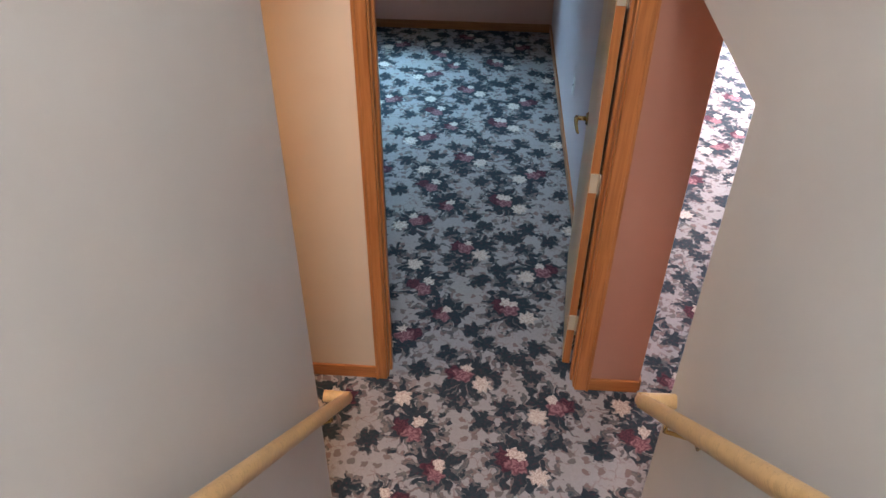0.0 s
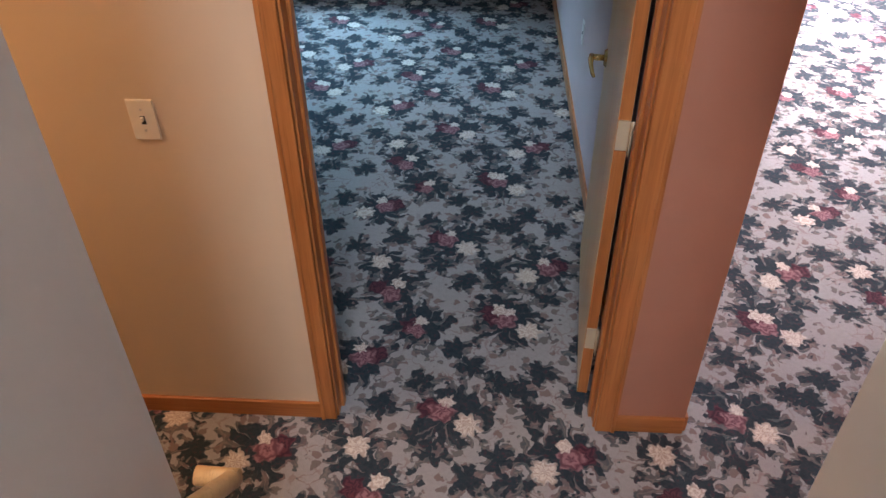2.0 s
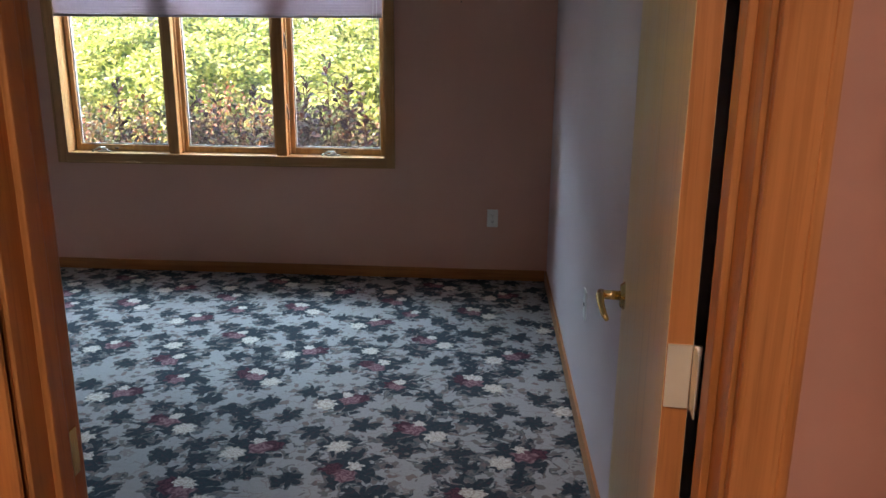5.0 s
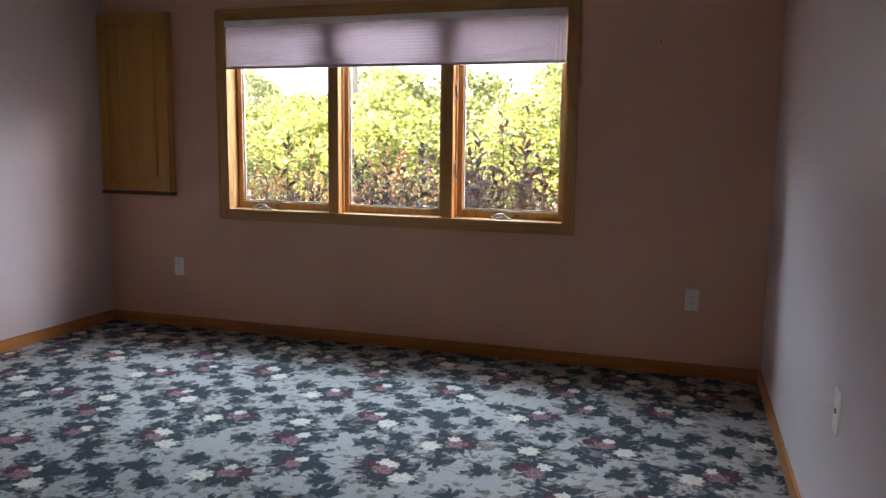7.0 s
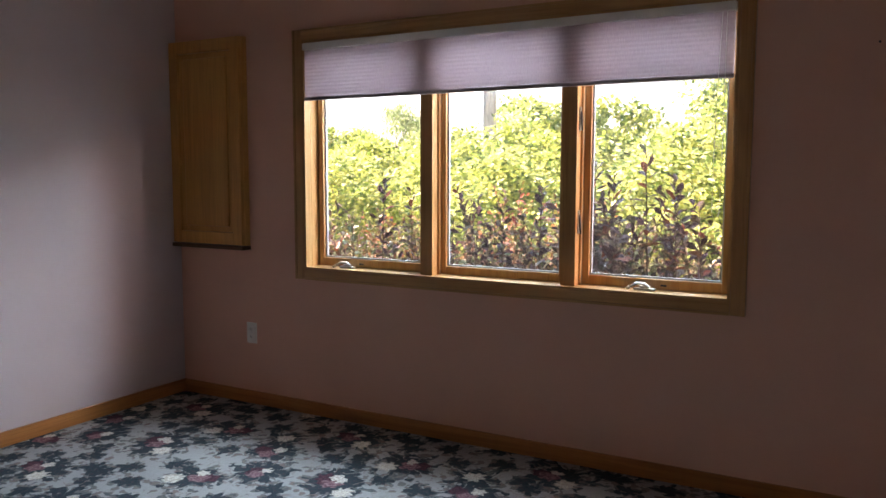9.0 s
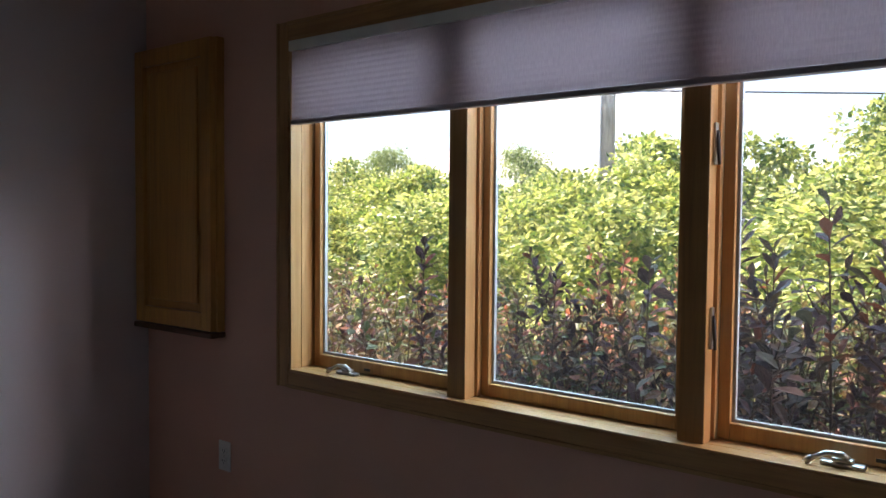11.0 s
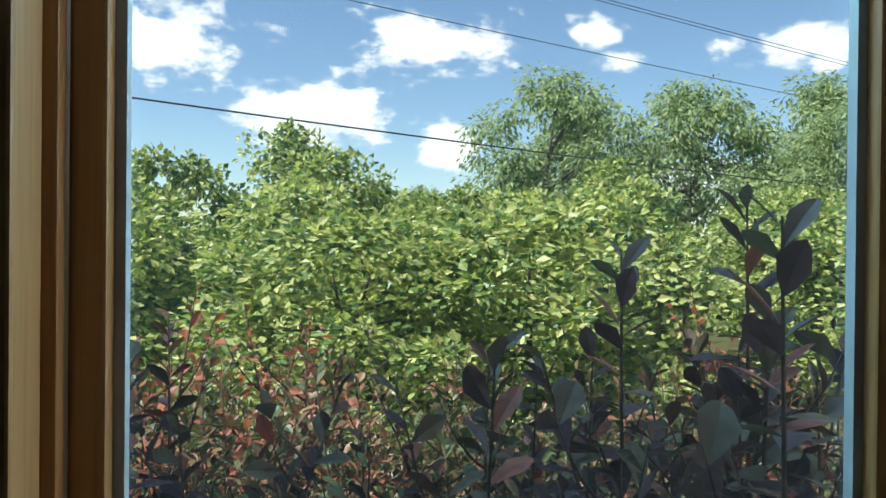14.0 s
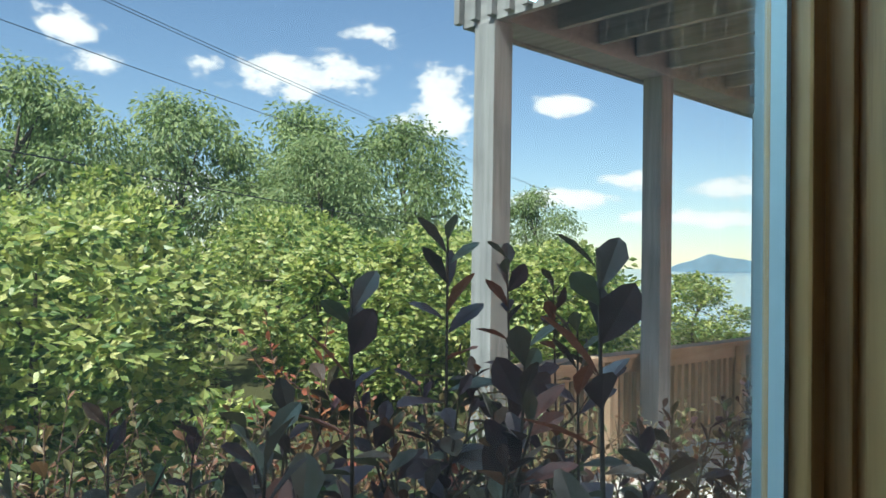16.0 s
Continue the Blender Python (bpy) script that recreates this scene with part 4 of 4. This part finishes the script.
def make_tree(rng, name, label, group, height, crown_r, crown_h, clumps, per, leaf, mat, at, trunk_r, drop=0.0, limbs=7):
    """A tapered trunk with limbs, and a crown of uneven leaf clumps with gaps between them."""
    ob = empty(name, label, "tree", at, group=group)
    bm = bmesh.new()
    top = Vector((rng.uniform(-0.1, 0.1) * height, rng.uniform(-0.1, 0.1) * height, height * 0.86))
    bend = Vector((rng.uniform(-0.06, 0.06) * height, rng.uniform(-0.06, 0.06) * height, height * 0.45))
    tube(bm, [Vector((0, 0, -0.3)), bend, top], [trunk_r, trunk_r * 0.7, trunk_r * 0.15], 7)
    cz = height - crown_h
    centres = []
    for i in range(clumps):
        a = rng.uniform(0, 6.28)
        u = (i + rng.random()) / clumps
        z = cz + crown_h * u
        bulge = math.sqrt(max(0.05, 1 - (2 * u - 0.9) ** 2 * 0.9))
        r = crown_r * bulge * math.sqrt(rng.uniform(0.08, 1.0))
        centres.append((Vector((math.cos(a) * r, math.sin(a) * r, z)), crown_r * rng.uniform(0.17, 0.36)))
    for c, _ in centres[:: max(1, clumps // limbs)]:
        b = bend.lerp(top, rng.uniform(0.0, 0.7)) if c.z > bend.z else Vector((0, 0, c.z * 0.6))
        tube(bm, [b, b.lerp(c, 0.5) + Vector((0, 0, -0.06 * height * 0.3)), c], [trunk_r * 0.4, trunk_r * 0.25, trunk_r * 0.06], 5)
    sub("trunk", finish(bm, "trunk", BARK), ob)
    P, D, N, Ln = [], [], [], []
    for c, r in centres:
        g = np.array([rng.gauss(0, 1) for _ in range(per * 3)]).reshape(per, 3)
        g *= (np.array([rng.random() for _ in range(per)]) ** 0.4 * 1.0)[:, None] / (np.linalg.norm(g, axis=1, keepdims=True) + 1e-6)
        p = np.array(c) + g * r * np.array([1, 1, 0.72])
        d = g + np.array([[rng.uniform(-0.7, 0.7), rng.uniform(-0.7, 0.7), rng.uniform(-0.5, 0.3) - drop] for _ in range(per)])
        P.append(p), D.append(d)
        N.append(g * 0.5 + np.array(SUN_TO) * 0.7 + np.array([[rng.uniform(-0.9, 0.9), rng.uniform(-1.1, 0.7), rng.uniform(-0.6, 0.8)] for _ in range(per)]))
        Ln += [leaf * rng.uniform(0.6, 1.2) for _ in range(per)]
    Ln = np.array(Ln)
    sub("crown", leaf_mesh("crown", mat, np.vstack(P), np.vstack(D), np.vstack(N), Ln, Ln * (0.68 if drop < 0.5 else 0.42)), ob, kind="stuff")
    return ob


def land(x, y):
    d = math.hypot(max(0.0, abs(x) - 8.0) * 0.6, max(0.0, y - 16.0))
    s = min(1.0, d / 45.0)
    return GZ - 5.6 * s * s * (3 - 2 * s)


# ground: one sheet that falls away to the lake
bm = bmesh.new()
ys = [NY + 0.16, 5, 6, 8, 10, 13, 16, 20, 25, 31, 38, 46, 56, 70, 100, 200, 400, 900, 3000]
xs = [-3000, -900, -300, -150, -90, -60, -44, -34, -26, -20, -15, -11, -8, -5, -2, 1, 4, 8, 11, 15, 20, 26, 34, 44, 60, 90, 150, 300, 900, 3000]
grid = [[bm.verts.new((x, y, land(x, y) - (0.35 if (abs(x) > 60 or y > 60) else 0.0))) for x in xs] for y in ys]
for a, b in zip(grid, grid[1:]):
    for i in range(len(xs) - 1):
        bm.faces.new((a[i], a[i + 1], b[i + 1], b[i]))
k = Mat("rough_grass", 0.95, spec=0.1)
v = k.coords()
k.color(k.mix(k.noise(v, 40, 4), k.ramp(k.noise(v, 0.6, 5), (0.3, (0.045, 0.06, 0.02)), (0.7, (0.10, 0.12, 0.045))), (0.09, 0.075, 0.04)))
k.bump(k.noise(v, 25, 4), 0.8, 0.05)
solid("ground", bm, k.m, "rough grassy slope falling away to the lake", "ground")
k = Mat("lake_water", 0.12, spec=0.5)
k.color(k.ramp(k.noise(k.coords((0.02, 0.004, 1)), 1.0, 4), (0.3, (0.045, 0.13, 0.19)), (0.7, (0.07, 0.18, 0.25))))
k.bump(k.noise(k.coords((0.5, 0.5, 1)), 1.0, 4), 0.3, 0.2)
solid("water", boxes((46, 3000, 14, 3000, -5.75, -5.70)), k.m, "blue lake water beyond the trees", "lake")
bm = bmesh.new()
far = [bm.verts.new((1750 + 22 * i, 1000 - 30 * i + 40, z)) for i, z in enumerate((-6, 12, 22, 38, 30, 26, 18, 10, -6))]
back = [bm.verts.new(v.co + Vector((40, 30, 0))) for v in far]
for i in range(len(far) - 1):
    bm.faces.new((far[i], far[i + 1], back[i + 1], back[i]))
bm.faces.new(far)
bm.faces.new(list(reversed(back)))
solid("headland", bm, plain("hazy_blue_shore", (0.18, 0.27, 0.33), 0.9, spread=0.2, scale=0.02), "hazy blue far shore across the lake", "shore")

solid("pavement", boxes((1.0, 6.3, NY + 0.16, 7.2, GZ - 0.1, GZ + 0.05)), plain("pale_concrete", (0.50, 0.48, 0.45), 0.85, spread=0.12, scale=3.0), "pale concrete patio under the deck", "patio")

# hedge of purple-leaved shrubs
rng = random.Random(11)
kinds = [make_shrub(rng, 1.32, 0.34, 12, PURPLE, 0.066, 0.026, (-1.95, 4.95, GZ), "purple-leaved shrub with arching twigs outside the window"),
         make_shrub(rng, 1.42, 0.36, 12, PURPLE, 0.070, 0.026, (-0.75, 4.95, GZ), "purple-leaved shrub with arching twigs outside the window"),
         make_shrub(rng, 1.22, 0.42, 14, MIXED, 0.056, 0.026, (-2.45, 5.25, GZ), "bronze and green leaved shrub outside the window"),
         make_shrub(rng, 1.18, 0.44, 15, MIXED, 0.052, 0.026, (-1.45, 5.35, GZ), "bronze and green leaved shrub outside the window"),
         make_shrub(rng, 1.50, 0.05, 1, PURPLE, 0.078, 0.026, (-1.21, 4.27, GZ), "tall purple-leaved shoot close to the window pane", 6),
         make_shrub(rng, 1.34, 0.40, 12, RUSSET, 0.050, 0.028, (-2.15, 5.75, GZ), "russet-leaved shrub standing in the sun")]
spots = [(0, -1.55, 4.85), (0, -2.75, 4.85), (1, -3.3, 5.0), (0, -4.1, 4.9), (1, -0.25, 5.0), (0, 0.3, 4.9), (1, -1.3, 5.05), (0, -2.3, 4.75), (1, 0.75, 5.25), (0, 1.1, 5.0),
         (2, -3.2, 5.4), (3, -4.0, 5.6), (2, -0.6, 5.5), (3, 0.2, 5.6), (2, 1.0, 5.6), (3, -2.0, 5.8), (2, -1.0, 5.9), (3, -2.9, 6.0), (2, -3.8, 6.3), (3, -0.1, 6.2), (2, 0.7, 6.3), (3, -1.5, 6.5), (2, -2.4, 6.6), (3, -4.8, 5.8), (2, -5.2, 6.4), (2, -1.75, 5.15), (3, -0.95, 5.2), (2, -2.6, 4.65), (3, -3.6, 4.7), (0, -1.0, 4.72), (1, -0.45, 4.7),
         (5, -1.75, 5.9), (5, -2.6, 5.6), (5, -3.4, 5.9), (5, -2.0, 6.5), (5, -0.35, 6.0)]
spots += [(2 + i % 2, -5.2 + 0.62 * (i % 11) + 0.2 * (i // 11), 5.0 + 0.75 * (i // 11) + 0.11 * (i % 3)) for i in range(33)]
for i, (j, x, y) in enumerate(spots):
    ob = copy_thing(kinds[j], pose(x, y, GZ, 0, 0, (i * 77) % 360))
    s = rng.uniform(0.76, 1.0) * (0.9 if x > -0.2 else 1.0)
    ob.scale = (s, s, s)
# single shoots that overtop the hedge
for i, (x, y, top) in enumerate(((-1.275, 4.59, 1.36), (-0.97, 4.75, 1.44), (-1.53, 4.50, 1.24), (-0.55, 4.95, 1.42), (-2.35, 4.75, 1.22), (-2.62, 4.7, 1.27), (-0.2, 5.1, 1.36), (-1.12, 4.55, 1.30), (-2.05, 4.8, 1.18), (-0.8, 4.6, 1.30))):
    ob = copy_thing(kinds[4], pose(x, y, GZ, 0, 0, i * 131))
    s = (top - 0.03 - GZ) / 1.52
    ob.scale = (s, s, s)

# thicket of sumac-like small trees
rng = random.Random(5)
small = [make_tree(rng, "thicket_tree", "bushy green small tree in a sunlit thicket", "thicket behind the hedge", h, r, ch, 46, 130, 0.115, SUMAC, (x, y, land(x, y)), 0.05)
         for h, r, ch, x, y in ((2.75, 1.35, 2.2, -2.2, 11.2), (2.5, 1.25, 2.1, 0.6, 10.6), (3.0, 1.4, 2.4, -4.6, 12.0))]
for t, s in zip(small, (0.70, 0.60, 0.80)):
    t.scale = (0.85, 0.85, s)
n = 0
TALL = (2.75, 2.5, 3.0)


def set_tree(x, y, rise):
    """One more thicket tree, whose top stands rise degrees over the eye line as seen from the window."""
    global n
    d = math.hypot(x + 1.6, y - 3.6)
    top = 1.32 + d * math.tan(radians(rise))
    s = max(0.35, (top - land(x, y)) / TALL[n % 3])
    ob = copy_thing(small[n % 3], pose(x, y, land(x, y), 0, 0, rng.uniform(0, 360)))
    w = 0.45 * s + 0.5
    ob.scale = (w, w, s)
    n += 1


for row, y0 in enumerate((8.4, 10.6, 13.2, 16.5)):
    for i in range(14):
        x = -18 + i * 2.0 + (row % 2) * 0.9 + rng.uniform(-0.5, 0.5)
        y = y0 + rng.uniform(-0.7, 0.7)
        if x > 0.6 and y < 9.5 or x > 7.5 and row > 1 or math.hypot(x + 6.95, y - 15.25) < 0.8:
            continue
        az = math.degrees(math.atan2(x + 1.6, y - 3.6))
        peak = 3.6 if az < -30 else 5.2 if az < -17 else 7.7 if az < -1 else 4.6 if az < 7 else 6.0 if az < 25 else 3.6 if az < 48 else -1.0
        set_tree(x, y, peak * (0.30, 0.55, 0.85, 1.0)[row] * rng.uniform(0.6, 1.12))
for x, y in ((4.6, 10.8), (6.8, 12.6), (8.6, 14.0), (10.6, 13.4), (9.5, 17.0), (12.5, 16.2), (7.0, 16.0), (14.5, 18.0), (17.0, 19.5), (13.0, 21.0), (20.5, 20.5), (4.8, 14.5), (3.0, 9.8), (5.6, 9.6)):
    az = math.degrees(math.atan2(x + 1.6, y - 3.6))
    set_tree(x, y, (3.6 if az < 35 else 1.2 if az < 52 else -0.6) * rng.uniform(0.7, 1.05))
# tall willows behind
rng = random.Random(9)
tall = [make_tree(rng, "willow_tree", "tall grey-green willow with an open crown", "willows beyond the thicket", h, r, ch, 120, 130, 0.36, WILLOW, (x, y, land(x, y)), 0.28, 0.6, 14)
        for h, r, ch, x, y in ((14.0, 5.0, 10.5, 8.8, 44.0), (13.4, 4.7, 10.0, 16.2, 43.0))]
for x, y, s in ((22.8, 42.0, 0.98), (28.8, 40.0, 1.0), (12.5, 50.0, 1.0), (27.0, 47.0, 1.02), (33.0, 33.0, 0.60), (20.0, 36.0, 0.74), (3.2, 62.0, 0.78), (-20.0, 44.0, 0.62), (-26.0, 42.0, 0.66), (-31.0, 36.0, 0.62), (-37.0, 32.0, 0.6), (-14.0, 50.0, 0.62), (-8.0, 58.0, 0.66)):
    ob = copy_thing(tall[n % 2], pose(x, y, land(x, y), 0, 0, rng.uniform(0, 360)))
    ob.scale = (s, s, s)
    n += 1

# utility pole with its transformer
PX, PY = -6.95, 15.25
pole = empty("utility_pole", "weathered wooden utility pole with a grey transformer", "utility pole", (PX, PY, land(PX, PY)))
z0 = -land(PX, PY)
part("pole", tube(bmesh.new(), [(0, 0, -0.3), (0, 0, 4 + z0), (0.03, 0, 9.5 + z0)], [0.16, 0.145, 0.12], 14), POLE_W, pole, smooth=True)
bm = bmesh.new()
bmesh.ops.create_cone(bm, cap_ends=True, segments=24, radius1=0.21, radius2=0.22, depth=0.66, matrix=Matrix.Translation((0.36, -0.22, 4.75 + z0)))
bmesh.ops.create_cone(bm, cap_ends=True, segments=24, radius1=0.235, radius2=0.20, depth=0.06, matrix=Matrix.Translation((0.36, -0.22, 5.11 + z0)))
tank = part("transformer", bm, STEEL, pole, "pale grey transformer can")
for dx in (-0.08, 0.08):
    part("bushing", tube(bmesh.new(), [(0.36 + dx, -0.22, 5.13 + z0), (0.36 + dx, -0.22, 5.24 + z0), (0.36 + dx * 1.2, -0.22, 5.34 + z0)], [0.045, 0.03, 0.015], 10), STEEL, tank)
for bz in (4.5, 4.9):
    part("bracket", boxes((0.0, 0.36, -0.20, -0.12, bz + z0, bz + 0.08 + z0)), STEEL, pole)
part("cable_loop", tube(bmesh.new(), [(0.62, -0.25, 4.95 + z0), (0.70, -0.25, 4.5 + z0), (0.74, -0.25, 4.2 + z0), (0.55, -0.25, 4.02 + z0), (0.25, -0.22, 3.98 + z0), (0.0, -0.17, 4.1 + z0)], 0.014, 6), WIRE, pole, "black hanging service cable", smooth=True)
part("cable_loop", tube(bmesh.new(), [(0.5, -0.28, 4.42 + z0), (0.64, -0.28, 4.15 + z0), (0.42, -0.28, 3.95 + z0), (0.12, -0.24, 4.12 + z0), (0.2, -0.24, 4.35 + z0), (0.42, -0.28, 4.25 + z0)], 0.014, 6), WIRE, pole, "black hanging service cable", smooth=True)
for j in range(5):
    w = 0.06 * j
    part("cable_loop", tube(bmesh.new(), [(-0.14, -0.2, 4.16 - 0.3 * w + z0), (0.10 + w, -0.27, 4.24 - w + z0), (0.42 + w, -0.30, 3.92 + 0.5 * w + z0), (0.78 + 0.4 * w, -0.28, 3.98 + w + z0), (0.80 - w, -0.26, 4.22 - 0.4 * w + z0), (0.45, -0.24, 4.08 + 0.3 * w + z0), (0.05, -0.2, 4.05 - w + z0)], 0.011, 6), WIRE, pole, "black hanging service cable", smooth=True)
for j in range(4):
    part("step_bolt", tube(bmesh.new(), [(-0.13, -0.02, 4.4 + 0.36 * j + z0), (-0.26, -0.02, 4.42 + 0.36 * j + z0)], 0.012, 6), STEEL, pole)
part("conduit", tube(bmesh.new(), [(-0.05, -0.165, 1.5 + z0), (-0.05, -0.16, 4.0 + z0)], 0.02, 6), STEEL, pole)


def cable(z, off, r, sag, label):
    d = Vector((0.89, 0.45, 0)).normalized()
    s = Vector((-d.y, d.x, 0)) * off
    a = Vector((PX, PY, 0)) + s
    bm = bmesh.new()
    for span in (-1, 1):
        L = 60.0
        tube(bm, [a + d * (span * L * t) + Vector((0, 0, z - sag * 4 * t * (1 - t))) for t in [i / 14 for i in range(15)]], r, 5)
    solid("overhead_cable", bm, WIRE, label, "cable", kind="structure")


cable(3.60, -0.16, 0.016, 0.55, "thick black overhead cable strung from the pole")
cable(5.80, -0.16, 0.009, 0.30, "thin black overhead cable strung from the pole")
cable(7.00, -0.20, 0.009, 0.35, "thin black overhead cable strung from the pole")
cable(7.15, 0.12, 0.009, 0.25, "thin black overhead cable strung from the pole")

# upper deck on posts with a slatted rim, and a low fence below
deck = empty("upper_deck", "raised wooden deck on square grey posts", "deck", (1.3, 6.9, GZ))
mi = Matrix.Translation((-1.3, -6.9, -GZ))
DX0, DX1, DY0, DY1, DZ = 1.28, 6.2, NY + 0.17, 6.95, 2.67
for x in (1.30, 3.00, 4.70):
    p = keep(part("post", boxes((x - 0.075, x + 0.075, 6.73, 6.88, GZ, DZ), bevel=0.006), DECK_Z, deck), mi)
keep(part("beam", boxes((DX0, DX1, 6.70, 6.91, DZ, DZ + 0.05), (DX0 + 0.02, DX1, 6.72, 6.76, DZ + 0.05, DZ + 0.24), (DX0 + 0.02, DX1, 6.85, 6.89, DZ + 0.05, DZ + 0.24), bevel=0.004), DECK_Y, deck), mi)
x = DX0 + 0.04
while x < DX1:
    keep(part("joist", boxes((x, x + 0.04, DY0, 6.70, DZ + 0.05, DZ + 0.24), bevel=0.003), DECK_Y, deck), mi)
    x += 0.41
keep(part("rim_board", boxes((DX0 - 0.04, DX0, DY0, DY1, DZ, DZ + 0.26), (DX0 - 0.04, DX1, DY1, DY1 + 0.04, DZ, DZ + 0.26), bevel=0.003), DECK_Y, deck), mi)
y = DY0 + 0.02
while y < DY1:
    keep(part("deck_board", boxes((DX0 - 0.04, DX1, y, y + 0.135, DZ + 0.262, DZ + 0.30), bevel=0.003), DECK_Y, deck), mi)
    y += 0.142
y = 4.6
while y < 7.0:
    keep(part("baluster", boxes((DX0 - 0.085, DX0 - 0.043, y, y + 0.042, DZ + 0.02, DZ + 1.25), bevel=0.004), DECK_Z, deck), mi)
    y += 0.125
x = DX0 + 0.02
while x < 3.6:
    keep(part("baluster", boxes((x, x + 0.042, DY1 + 0.043, DY1 + 0.085, DZ + 0.02, DZ + 1.25), bevel=0.004), DECK_Z, deck), mi)
    x += 0.125
keep(part("top_rail", boxes((DX0 - 0.13, DX0 + 0.02, 4.5, 7.1, DZ + 1.25, DZ + 1.29), (DX0 + 0.02, 3.7, DY1, DY1 + 0.14, DZ + 1.25, DZ + 1.29), bevel=0.004), DECK_Y, deck), mi)

fence = empty("deck_fence", "low tan wooden fence with upright slats between the posts", "fence", (1.4, 6.95, GZ))
fi = Matrix.Translation((-1.4, -6.95, -GZ))
keep(part("top_rail", boxes((1.35, 6.2, 6.90, 7.04, 0.70, 0.738), bevel=0.004), DECK_X, fence), fi)
keep(part("upper_rail", boxes((1.35, 6.2, 6.95, 6.99, 0.60, 0.698), bevel=0.003), DECK_X, fence), fi)
keep(part("lower_rail", boxes((1.35, 6.2, 6.95, 6.99, -0.02, 0.07), bevel=0.003), DECK_X, fence), fi)
x = 1.38
while x < 6.2:
    keep(part("slat", boxes((x, x + 0.045, 6.992, 7.03, -0.06, 0.69), bevel=0.003), FENCE_Z, fence), fi)
    x += 0.105
for x in (1.35, 2.6, 4.5, 6.1):
    keep(part("fence_post", boxes((x, x + 0.09, 6.90, 6.948, GZ, 0.70)), FENCE_Z, fence), fi)
